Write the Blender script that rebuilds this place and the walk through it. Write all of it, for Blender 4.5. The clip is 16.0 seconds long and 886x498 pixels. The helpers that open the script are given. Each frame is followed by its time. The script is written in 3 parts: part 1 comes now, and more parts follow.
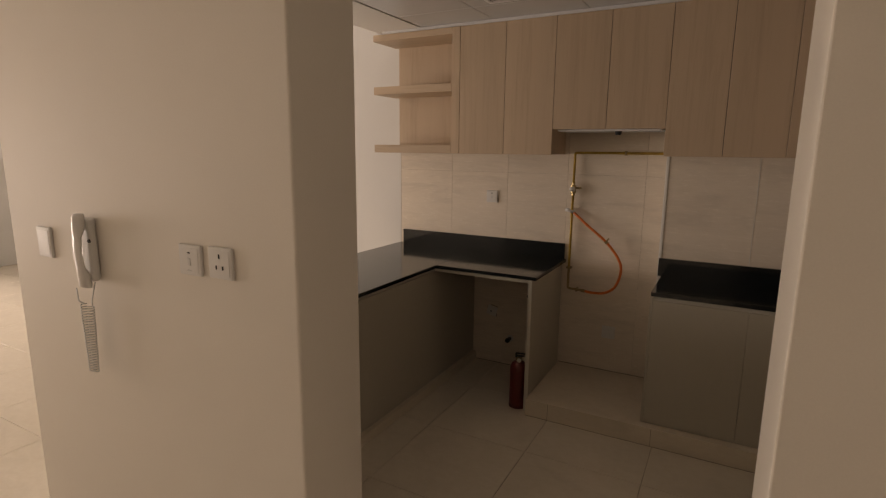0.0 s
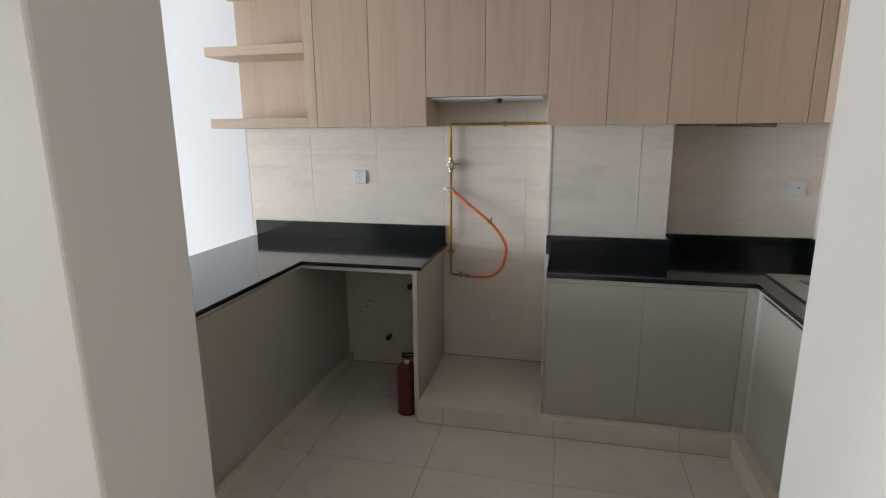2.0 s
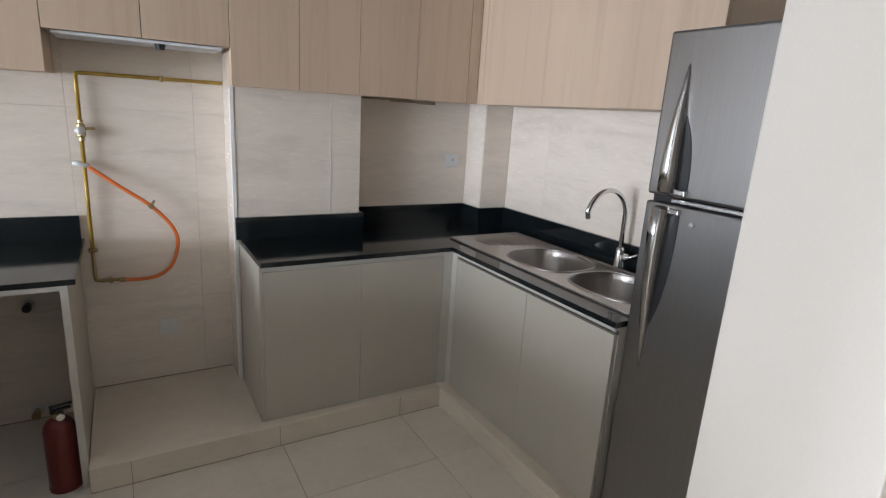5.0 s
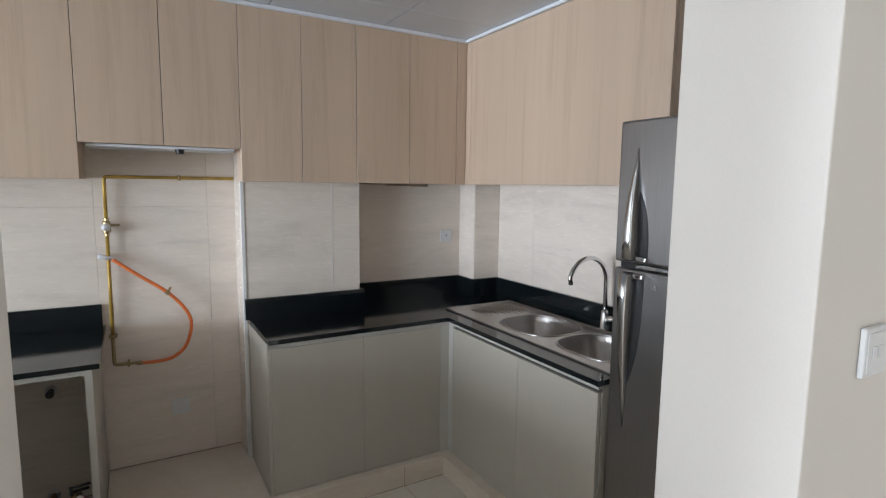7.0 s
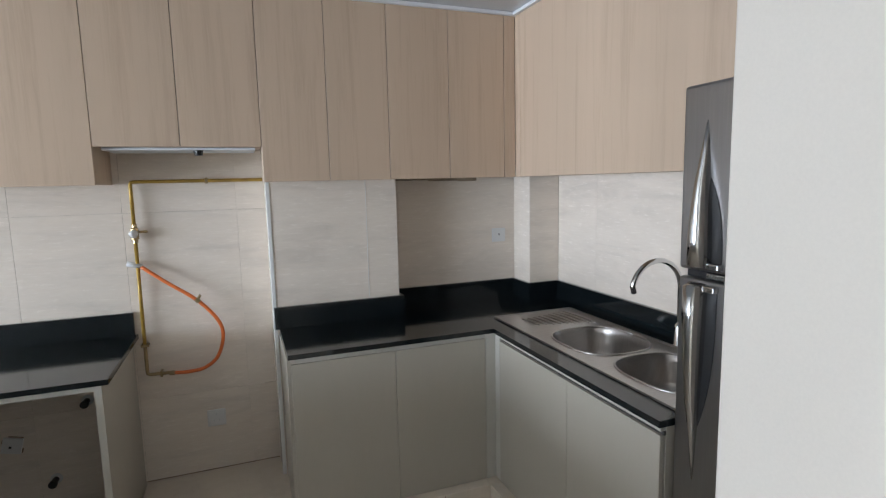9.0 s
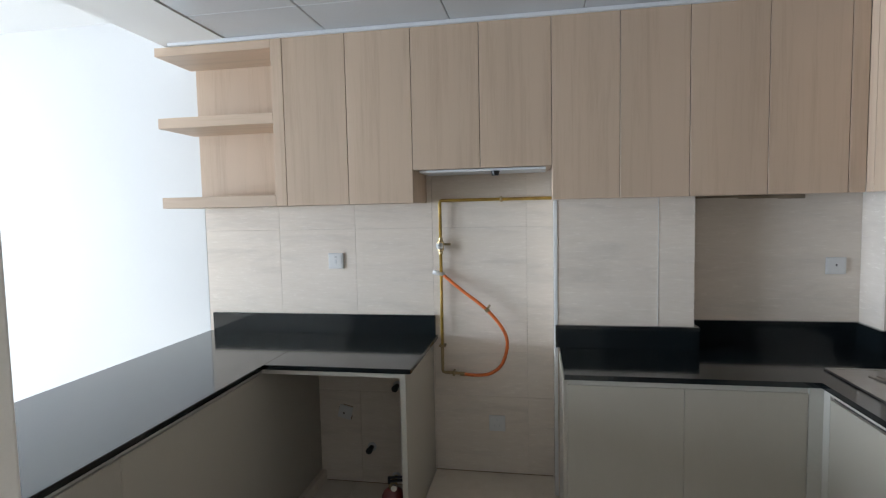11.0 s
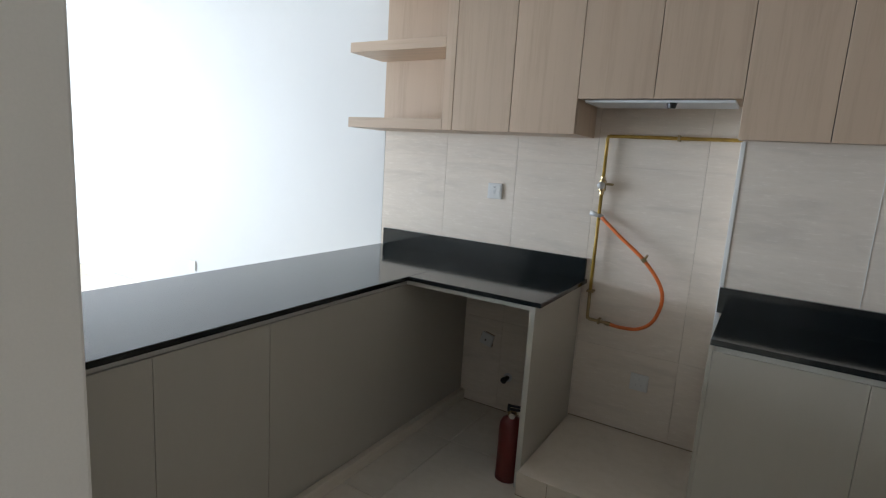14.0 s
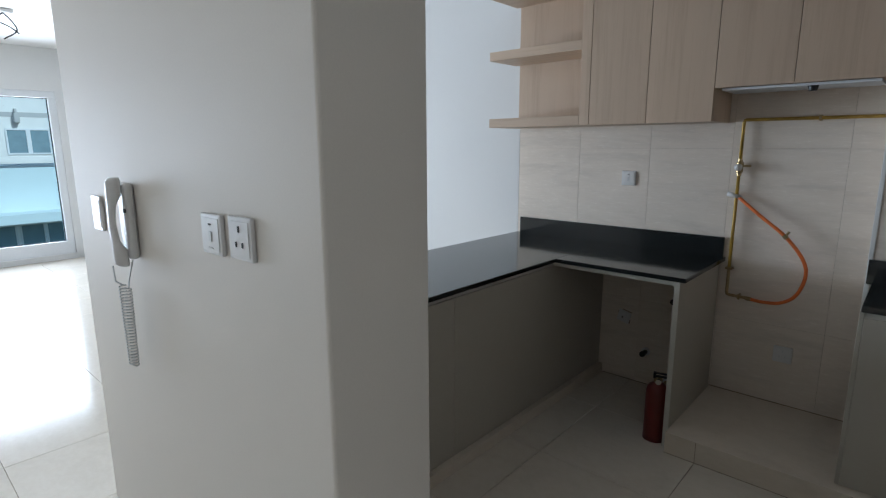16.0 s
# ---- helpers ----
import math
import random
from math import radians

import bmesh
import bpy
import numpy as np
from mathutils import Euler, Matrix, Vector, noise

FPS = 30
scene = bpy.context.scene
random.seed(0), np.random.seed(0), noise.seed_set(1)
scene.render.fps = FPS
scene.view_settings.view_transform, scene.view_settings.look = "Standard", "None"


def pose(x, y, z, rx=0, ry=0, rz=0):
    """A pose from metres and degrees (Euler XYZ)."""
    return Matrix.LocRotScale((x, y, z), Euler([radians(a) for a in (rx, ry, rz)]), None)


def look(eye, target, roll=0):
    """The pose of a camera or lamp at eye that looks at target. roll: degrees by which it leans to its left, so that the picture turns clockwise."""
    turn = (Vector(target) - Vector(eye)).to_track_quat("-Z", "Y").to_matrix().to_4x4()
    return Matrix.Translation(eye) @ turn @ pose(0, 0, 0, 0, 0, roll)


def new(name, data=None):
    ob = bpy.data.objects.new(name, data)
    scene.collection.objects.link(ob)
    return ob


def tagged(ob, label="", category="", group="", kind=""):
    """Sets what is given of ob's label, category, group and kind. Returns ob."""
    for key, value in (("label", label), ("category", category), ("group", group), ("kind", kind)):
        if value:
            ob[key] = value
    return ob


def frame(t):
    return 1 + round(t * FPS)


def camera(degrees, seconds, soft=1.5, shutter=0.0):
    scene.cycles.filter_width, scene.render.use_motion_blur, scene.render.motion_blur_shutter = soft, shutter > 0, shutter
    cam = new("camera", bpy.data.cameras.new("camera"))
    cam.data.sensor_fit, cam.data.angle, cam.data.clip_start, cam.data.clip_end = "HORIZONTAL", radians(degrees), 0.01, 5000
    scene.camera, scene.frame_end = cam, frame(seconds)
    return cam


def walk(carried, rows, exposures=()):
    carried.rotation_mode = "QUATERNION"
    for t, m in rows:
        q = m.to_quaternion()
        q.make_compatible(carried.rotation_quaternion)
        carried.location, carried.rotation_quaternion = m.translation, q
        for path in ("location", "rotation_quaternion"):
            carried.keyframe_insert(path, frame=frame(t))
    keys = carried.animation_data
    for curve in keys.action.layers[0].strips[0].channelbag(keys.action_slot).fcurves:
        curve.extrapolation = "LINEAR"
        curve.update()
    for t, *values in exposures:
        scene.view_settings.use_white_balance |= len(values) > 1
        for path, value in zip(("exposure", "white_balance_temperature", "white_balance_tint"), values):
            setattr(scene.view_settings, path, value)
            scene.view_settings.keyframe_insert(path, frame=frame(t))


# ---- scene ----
cam = camera(79.5, 16.0, soft=1.2)
PATH = [
    (0, (-0.094, -0.076, 1.629), (-1.027, 1.655, 1.264), 0.6),
    (0.5, (-0.092, -0.047, 1.619), (-0.698, 1.815, 1.209), 0.8),
    (0.8, (-0.145, -0.002, 1.622), (-0.74, 1.859, 1.193), 0.1),
    (1, (-0.173, 0.069, 1.618), (-0.83, 1.909, 1.192), -0.8),
    (1.5, (-0.25, 0.229, 1.59), (-0.964, 2.05, 1.171), -1.4),
    (2, (-0.357, 0.309, 1.573), (-0.793, 2.213, 1.146), -0.4),
    (2.5, (-0.529, 0.407, 1.59), (-0.294, 2.333, 1.107), 1.7),
    (3, (-0.568, 0.582, 1.549), (0.034, 2.42, 1.039), 3.0),
    (3.2, (-0.583, 0.674, 1.542), (0.076, 2.495, 1.043), 3.0),
    (5.3, (-0.923, 0.681, 1.544), (0.128, 2.316, 1.071), 3.8),
    (5.5, (-0.936, 0.632, 1.545), (0.143, 2.268, 1.146), 3.4),
    (6, (-0.961, 0.51, 1.575), (0.146, 2.151, 1.285), 2.8),
    (6.5, (-0.96, 0.472, 1.597), (0.151, 2.12, 1.372), 2.3),
    (7, (-0.937, 0.488, 1.595), (0.064, 2.203, 1.361), 0.7),
    (7.5, (-0.866, 0.517, 1.583), (0.066, 2.275, 1.385), -0.6),
    (8, (-0.745, 0.652, 1.556), (0.179, 2.422, 1.436), -0.1),
    (8.5, (-0.668, 0.712, 1.548), (0.228, 2.496, 1.424), -0.2),
    (9, (-0.575, 0.681, 1.59), (0.128, 2.536, 1.339), -1.3),
    (9.5, (-0.547, 0.677, 1.597), (-0.292, 2.646, 1.358), -3.2),
    (10, (-0.575, 0.652, 1.595), (-0.813, 2.633, 1.455), -2.7),
    (10.2, (-0.577, 0.66, 1.585), (-0.909, 2.63, 1.493), -1.9),
    (12.3, (-0.448, 0.92, 1.485), (-0.681, 2.892, 1.245), 2.3),
    (12.5, (-0.462, 0.945, 1.463), (-0.648, 2.923, 1.232), 2.8),
    (13, (-0.511, 0.945, 1.458), (-0.989, 2.872, 1.215), 3.3),
    (13.5, (-0.433, 0.881, 1.465), (-1.386, 2.615, 1.177), 3.6),
    (14, (-0.313, 0.84, 1.464), (-1.334, 2.526, 1.126), 3.7),
    (14.5, (-0.286, 0.751, 1.469), (-1.26, 2.458, 1.096), 2.1),
    (15, (-0.358, 0.546, 1.486), (-1.375, 2.222, 1.091), -0.2),
    (15.5, (-0.372, 0.408, 1.485), (-1.565, 1.964, 1.089), -0.5),
    (16, (-0.307, 0.388, 1.499), (-1.621, 1.846, 1.115), -0.2),
]
EXPOSURES = [(0, -1.25, 10400, 22), (0.5, -0.47, 7300, 16), (1.0, -0.27, 6300, 9), (1.5, -0.19, 6350, 8), (3, 0.27, 6050, 6), (5.5, 0.27, 6300, 8),
             (7, 0.2, 6100, 6), (8.5, 0.25, 5980, 5), (9.5, 0.24, 6080, 5), (10, 0.2, 5850, 2), (12.5, 0.12, 6100, 6), (13, 0.18, 5900, 3),
             (13.5, -0.12, 5900, 1), (14.0, -0.18, 6000, 3), (14.5, -0.28, 6000, 3), (15, -0.16, 6350, 7), (16, -0.78, 5780, 3)]
walk(cam, [(t, look(eye, target, roll)) for t, eye, target, roll in PATH], EXPOSURES)

# ---- world, window light, exposure ----
world = bpy.data.worlds.new("sky")
scene.world = world
world.use_nodes = True
wn = world.node_tree
sky = wn.nodes.new("ShaderNodeTexSky")
sky.sky_type = 'NISHITA'
sky.sun_disc = False
sky.sun_elevation, sky.sun_rotation = radians(40), radians(73)
wn.nodes["Background"].inputs[1].default_value = 0.15
wn.links.new(sky.outputs[0], wn.nodes["Background"].inputs[0])
sun_data = bpy.data.lights.new("sun", 'SUN')
sun_data.energy, sun_data.angle, sun_data.color = 5.0, radians(0.5), (1.0, 0.95, 0.88)
sun = new("sun", sun_data)
sun.matrix_world = look((16, 5, 14), (0, 0, 0))
win_data = bpy.data.lights.new("window_daylight", 'AREA')
win_data.shape, win_data.size, win_data.size_y = 'RECTANGLE', 3.7, 1.9
win_data.energy, win_data.color, win_data.spread = 385, (0.84, 0.88, 1.0), radians(140)
window_daylight = new("window_daylight", win_data)
window_daylight.matrix_world = look((-8.84, 0.40, 1.17), (0, 0.40, 1.17))


# ---- materials ----
def nodes_of(name, rough=0.5, metal=0.0):
    m = bpy.data.materials.new(name)
    m.use_nodes = True
    t = m.node_tree
    b = t.nodes["Principled BSDF"]
    b.inputs["Roughness"].default_value = rough
    b.inputs["Metallic"].default_value = metal
    return m, t, b


def coords(t, scale=(1, 1, 1), vary=True):
    tc = t.nodes.new("ShaderNodeTexCoord")
    mp = t.nodes.new("ShaderNodeMapping")
    mp.inputs["Scale"].default_value = scale
    t.links.new(tc.outputs["Object"], mp.inputs["Vector"])
    if vary:
        oi = t.nodes.new("ShaderNodeObjectInfo")
        mu = t.nodes.new("ShaderNodeMath")
        mu.operation = 'MULTIPLY'
        mu.inputs[1].default_value = 37.0
        t.links.new(oi.outputs["Random"], mu.inputs[0])
        cb = t.nodes.new("ShaderNodeCombineXYZ")
        for k in range(3):
            t.links.new(mu.outputs[0], cb.inputs[k])
        t.links.new(cb.outputs[0], mp.inputs["Location"])
    return mp.outputs[0]


def noise_tex(t, vec, scale, detail=4.0, rough=0.55, dist=0.0):
    n = t.nodes.new("ShaderNodeTexNoise")
    n.inputs["Scale"].default_value = scale
    n.inputs["Detail"].default_value = detail
    n.inputs["Roughness"].default_value = rough
    n.inputs["Distortion"].default_value = dist
    t.links.new(vec, n.inputs["Vector"])
    return n.outputs[0]


def ramp(t, fac, stops):
    r = t.nodes.new("ShaderNodeValToRGB")
    el = r.color_ramp.elements
    while len(el) < len(stops):
        el.new(0.5)
    for e, (p, c) in zip(el, stops):
        e.position, e.color = p, (*c, 1)
    t.links.new(fac, r.inputs[0])
    return r.outputs[0]


def mix(t, kind, fac, a, b):
    m = t.nodes.new("ShaderNodeMix")
    m.data_type, m.blend_type = 'RGBA', kind
    m.inputs[0].default_value = fac
    t.links.new(a, m.inputs[6])
    t.links.new(b, m.inputs[7])
    return m.outputs[2]


def bump(t, b, height, strength, dist=0.002):
    n = t.nodes.new("ShaderNodeBump")
    n.inputs["Strength"].default_value = strength
    n.inputs["Distance"].default_value = dist
    t.links.new(height, n.inputs["Height"])
    t.links.new(n.outputs[0], b.inputs["Normal"])


def rough_var(t, b, fac, lo, hi):
    r = t.nodes.new("ShaderNodeMapRange")
    r.inputs["To Min"].default_value, r.inputs["To Max"].default_value = lo, hi
    t.links.new(fac, r.inputs["Value"])
    t.links.new(r.outputs[0], b.inputs["Roughness"])


def shade(c, k):
    return tuple(min(1.0, v * k) for v in c)


def mottled(name, c, rough=0.5, metal=0.0, amount=0.06, big=2.5, fine=60.0, relief=0.1):
    """Painted, moulded or metal surface with soft large mottling and fine grain."""
    m, t, b = nodes_of(name, rough, metal)
    v = coords(t)
    n1 = noise_tex(t, v, big, 3)
    n2 = noise_tex(t, v, fine, 5, 0.7)
    c1 = ramp(t, n1, [(0.3, shade(c, 1 - amount)), (0.7, shade(c, 1 + amount))])
    c2 = ramp(t, n2, [(0.3, (0.94, 0.94, 0.94)), (0.7, (1, 1, 1))])
    t.links.new(mix(t, 'MULTIPLY', 0.7, c1, c2), b.inputs["Base Color"])
    rough_var(t, b, n1, max(0.02, rough - 0.08), min(1, rough + 0.08))
    if relief:
        bump(t, b, n2, relief, 0.001)
    return m


def laminate(name, c, axis_scale, contrast=0.16, rough=0.45):
    """Printed wood laminate: streaks along the grain, over soft broad bands."""
    m, t, b = nodes_of(name, rough)
    v = coords(t, axis_scale)
    broad = noise_tex(t, v, 0.22, 3, 0.5, 0.6)
    fine = noise_tex(t, v, 1.5, 6, 0.72, 0.25)
    c1 = ramp(t, broad, [(0.3, shade(c, 1 - contrast * 0.65)), (0.55, c), (0.75, shade(c, 1 + contrast * 0.5))])
    c2 = ramp(t, fine, [(0.28, (1 - contrast * 1.5, 1 - contrast * 1.7, 1 - contrast * 1.9)), (0.5, (0.97, 0.97, 0.97)), (0.75, (1, 1, 1))])
    t.links.new(mix(t, 'MULTIPLY', 0.85, c1, c2), b.inputs["Base Color"])
    rough_var(t, b, fine, rough - 0.06, rough + 0.1)
    bump(t, b, fine, 0.12, 0.0006)
    return m


def stone_tile(name, c, stretch, rough, contrast):
    """Glazed ceramic with cloudy veins."""
    m, t, b = nodes_of(name, rough)
    v = coords(t, stretch)
    vein = noise_tex(t, v, 1.6, 8, 0.62, 0.9)
    fine = noise_tex(t, v, 14, 5, 0.7, 0.3)
    c1 = ramp(t, vein, [(0.3, shade(c, 1 - contrast)), (0.48, c), (0.7, shade(c, 1 + contrast * 0.45))])
    c2 = ramp(t, fine, [(0.3, (0.94, 0.925, 0.90)), (0.62, (1, 1, 1))])
    t.links.new(mix(t, 'MULTIPLY', 0.8, c1, c2), b.inputs["Base Color"])
    rough_var(t, b, fine, rough * 0.8, rough * 1.35)
    return m


def granite(name):
    m, t, b = nodes_of(name, 0.09)
    b.inputs["IOR"].default_value = 1.58
    v = coords(t, vary=False)
    n = noise_tex(t, v, 260, 3, 0.8)
    n2 = noise_tex(t, v, 12, 4)
    c1 = ramp(t, n, [(0.50, (0.006, 0.009, 0.0105)), (0.62, (0.013, 0.019, 0.021)), (0.74, (0.07, 0.08, 0.08))])
    c2 = ramp(t, n2, [(0.3, (0.75, 0.75, 0.78)), (0.7, (1, 1, 1))])
    t.links.new(mix(t, 'MULTIPLY', 1.0, c1, c2), b.inputs["Base Color"])
    rough_var(t, b, n2, 0.05, 0.14)
    return m


def brushed(name, c, rough, stretch, amount=0.12):
    m, t, b = nodes_of(name, rough, 1.0)
    v = coords(t, stretch)
    n = noise_tex(t, v, 3.0, 5, 0.7)
    n2 = noise_tex(t, coords(t), 4.0, 3)
    t.links.new(ramp(t, n, [(0.3, shade(c, 1 - amount)), (0.7, shade(c, 1 + amount))]), b.inputs["Base Color"])
    rough_var(t, b, n2, rough - 0.05, rough + 0.08)
    bump(t, b, n, 0.05, 0.0004)
    return m


PAINT = mottled("wall_paint", (0.765, 0.715, 0.645), 0.6, amount=0.025, big=1.3, fine=220, relief=0.12)
WHITE_PAINT = mottled("living_wall_paint", (0.70, 0.70, 0.69), 0.62, amount=0.02, big=1.2, fine=220, relief=0.12)
CEIL_PAINT = mottled("ceiling_paint", (0.86, 0.85, 0.83), 0.7, amount=0.02, big=1.0, fine=180)
CEIL_METAL = mottled("ceiling_panel_enamel", (0.60, 0.63, 0.66), 0.22, amount=0.03, big=2.0, fine=90, relief=0.0)
OAK = laminate("oak_laminate", (0.57, 0.435, 0.315), (12, 12, 0.6), 0.135)
OAK_FLAT = laminate("oak_laminate_horizontal", (0.57, 0.435, 0.315), (0.7, 16, 16), 0.15)
GREIGE = laminate("greige_laminate", (0.475, 0.44, 0.37), (30, 30, 6.0), 0.022, 0.42)
CARCASS = mottled("cabinet_carcass", (0.56, 0.54, 0.48), 0.45, amount=0.03)
# near-black that paints the shade in gaps between cabinet parts
GAP_SHADE = mottled("dark_gap_shade", (0.06, 0.055, 0.05), 0.6)
WALL_TILE = stone_tile("beige_wall_tile", (0.785, 0.702, 0.608), (1.1, 1.1, 6.0), 0.24, 0.11)
GROUT = mottled("grout", (0.74, 0.665, 0.58), 0.85, amount=0.12)
FLOOR_GROUT = mottled("floor_joint", (0.44, 0.37, 0.28), 0.9, amount=0.2)
TRIM = mottled("white_tile_trim", (0.80, 0.79, 0.76), 0.35, amount=0.03)
FLOOR_TILE = stone_tile("cream_floor_tile", (0.74, 0.675, 0.575), (1.6, 2.2, 1.6), 0.12, 0.06)
KERB_TILE = stone_tile("cream_kerb_tile", (0.72, 0.64, 0.53), (1.4, 1.4, 5), 0.22, 0.09)
GRANITE = granite("black_granite")
STEEL = brushed("sink_steel", (0.47, 0.45, 0.43), 0.30, (3, 60, 3))
FRIDGE_STEEL = brushed("fridge_steel", (0.30, 0.295, 0.295), 0.30, (60, 60, 2.0), 0.05)
FRIDGE_SIDE = mottled("fridge_side_paint", (0.12, 0.12, 0.125), 0.45)
CHROME = mottled("chrome", (0.72, 0.72, 0.72), 0.10, 1.0, amount=0.03, relief=0)
PEWTER = mottled("polished_handle_metal", (0.52, 0.52, 0.52), 0.16, 1.0, amount=0.04, relief=0)
BLACK = mottled("black_plastic", (0.012, 0.012, 0.013), 0.4)
MUSTARD = mottled("yellow_pipe_paint", (0.46, 0.29, 0.05), 0.38, 0.2, amount=0.25, big=14)
BRASS = mottled("tarnished_brass", (0.36, 0.27, 0.14), 0.38, 0.9, amount=0.2, big=20)
ORANGE = mottled("orange_rubber_hose", (0.72, 0.17, 0.035), 0.42, amount=0.12, big=18)
PLASTIC = mottled("white_plastic", (0.72, 0.71, 0.69), 0.32, amount=0.015)
RED = mottled("red_extinguisher_paint", (0.12, 0.015, 0.013), 0.32, amount=0.12, big=9)
ALU = mottled("white_aluminium", (0.74, 0.76, 0.78), 0.4, amount=0.02)
CORD = mottled("grey_cord", (0.62, 0.62, 0.61), 0.45)
SLOT = mottled("dark_slot", (0.03, 0.03, 0.03), 0.6)
FACADE = mottled("white_render", (0.82, 0.81, 0.79), 0.8, amount=0.05, big=0.6, fine=30)
PALE_BAND = mottled("facade_band", (0.5, 0.5, 0.5), 0.8, amount=0.05)
PANE_DARK = mottled("facade_pane", (0.20, 0.30, 0.36), 0.08, amount=0.1)
ASPHALT = mottled("asphalt", (0.05, 0.05, 0.05), 0.9, amount=0.2, big=0.8, fine=40)
CONCRETE = mottled("balcony_slab", (0.5, 0.49, 0.47), 0.8, amount=0.08)


def glass(name, c):
    m, t, b = nodes_of(name, 0.02)
    b.inputs["Base Color"].default_value = (*c, 1)
    b.inputs["Transmission Weight"].default_value = 1.0
    b.inputs["IOR"].default_value = 1.02
    return m


GLASS = glass("window_glass", (0.72, 0.90, 1.0))
BALUSTRADE = glass("balustrade_glass", (0.74, 0.90, 0.96))

# ---- builders ----
BASE = {}


def mesh_of(name, bm, mat, smooth=False):
    me = bpy.data.meshes.new(name)
    bm.normal_update()
    bm.to_mesh(me)
    bm.free()
    for m in (mat if isinstance(mat, (list, tuple)) else [mat]):
        me.materials.append(m)
    if smooth:
        for p in me.polygons:
            p.use_smooth = True
    return me


def thing(name, base, label, category, group="", kind=""):
    e = new(name)
    e.location = base
    e.empty_display_size = 0.05
    BASE[e] = Vector(base)
    return tagged(e, label, category, group, kind)


def part(name, bm, mat, parent, label="", smooth=False):
    """One mesh, built in world metres, linked under a thing or a part."""
    origin = BASE[parent]
    bmesh.ops.translate(bm, verts=bm.verts, vec=-origin)
    ob = new(name, mesh_of(name, bm, mat, smooth))
    ob.parent = parent
    BASE[ob] = origin
    return tagged(ob, label)


def solid(name, bm, mat, label="", category="", kind="structure", smooth=False):
    ob = new(name, mesh_of(name, bm, mat, smooth))
    BASE[ob] = Vector((0, 0, 0))
    return tagged(ob, label, category, "", kind)


def box(x0, x1, y0, y1, z0, z1, bevel=0.0, seg=2, bm=None):
    own = bmesh.new()
    bmesh.ops.create_cube(own, size=1)
    for v in own.verts:
        v.co = Vector(((x0, x1)[v.co.x > 0], (y0, y1)[v.co.y > 0], (z0, z1)[v.co.z > 0]))
    if bevel:
        bmesh.ops.bevel(own, geom=own.edges[:], offset=bevel, segments=seg, affect='EDGES', profile=0.5)
    if bm is None:
        return own
    me = bpy.data.meshes.new("tmp")
    own.to_mesh(me)
    own.free()
    bm.from_mesh(me)
    bpy.data.meshes.remove(me)
    return bm


def boxes(*specs, bevel=0.0):
    bm = bmesh.new()
    for s in specs:
        box(*s, bevel=bevel, bm=bm)
    return bm


def lathe(profile, cx, cy, n=28, bm=None):
    """Turned shape about an upright axis: profile of (radius, z)."""
    bm = bm or bmesh.new()
    rings = []
    for r, z in profile:
        rings.append([bm.verts.new((cx + r * math.cos(2 * math.pi * k / n), cy + r * math.sin(2 * math.pi * k / n), z)) for k in range(n)])
    for a, b in zip(rings, rings[1:]):
        for k in range(n):
            bm.faces.new((a[k], a[(k + 1) % n], b[(k + 1) % n], b[k]))
    bm.faces.new(rings[0][::-1])
    bm.faces.new(rings[-1])
    return bm


def tube(points, radius, n=12, bm=None):
    """Round tube along a line of points; radius a number or one for each point."""
    bm = bm or bmesh.new()
    pts = [Vector(p) for p in points]
    rad = radius if isinstance(radius, (list, tuple)) else [radius] * len(pts)
    rings = []
    side = None
    for i, p in enumerate(pts):
        d = (pts[min(i + 1, len(pts) - 1)] - pts[max(i - 1, 0)]).normalized()
        if side is None:
            side = d.orthogonal().normalized()
        side = (side - d * side.dot(d)).normalized()
        up = d.cross(side)
        rings.append([bm.verts.new(p + rad[i] * (side * math.cos(2 * math.pi * k / n) + up * math.sin(2 * math.pi * k / n))) for k in range(n)])
    for a, b in zip(rings, rings[1:]):
        for k in range(n):
            bm.faces.new((a[k], a[(k + 1) % n], b[(k + 1) % n], b[k]))
    bm.faces.new(rings[0][::-1])
    bm.faces.new(rings[-1])
    return bm


def turned(bm, m):
    bmesh.ops.transform(bm, matrix=m, verts=bm.verts)
    return bm


def arc(c, r, a0, a1, n, u, v):
    return [Vector(c) + r * (math.cos(a0 + (a1 - a0) * i / n) * Vector(u) + math.sin(a0 + (a1 - a0) * i / n) * Vector(v)) for i in range(n + 1)]


def spline(ctrl, n=10):
    """Smooth line through the control points."""
    p = [Vector(c) for c in ctrl]
    p = [2 * p[0] - p[1]] + p + [2 * p[-1] - p[-2]]
    out = []
    for i in range(1, len(p) - 2):
        for k in range(n):
            t = k / n
            out.append(0.5 * (2 * p[i] + (p[i + 1] - p[i - 1]) * t + (2 * p[i - 1] - 5 * p[i] + 4 * p[i + 1] - p[i + 2]) * t * t
                              + (3 * p[i] - p[i - 1] - 3 * p[i + 1] + p[i + 2]) * t ** 3))
    return out + [p[-2]]


# ---- plan, in metres ----
YB = 3.60            # back wall, tiled face
XR = 1.183           # wall behind the sink
PX, JX = -1.051, 0.010   # sides of the opening into the kitchen
YF, YK = 0.913, 1.170   # faces of the wall with that opening
CEIL, HIGH = 2.458, 2.72
XW = -8.80           # window wall of the living room
YS, YL = -1.40, -3.60   # south walls of the hall and of the living room
TOP = 0.88           # worktop
UP = 0.991           # top of the upstand
CAB0, CAB1 = 1.607, 2.442
YC, XC = 3.274, 0.84  # fronts of the wall cabinets
YD, XD = 2.952, 0.546  # fronts of the base cabinets

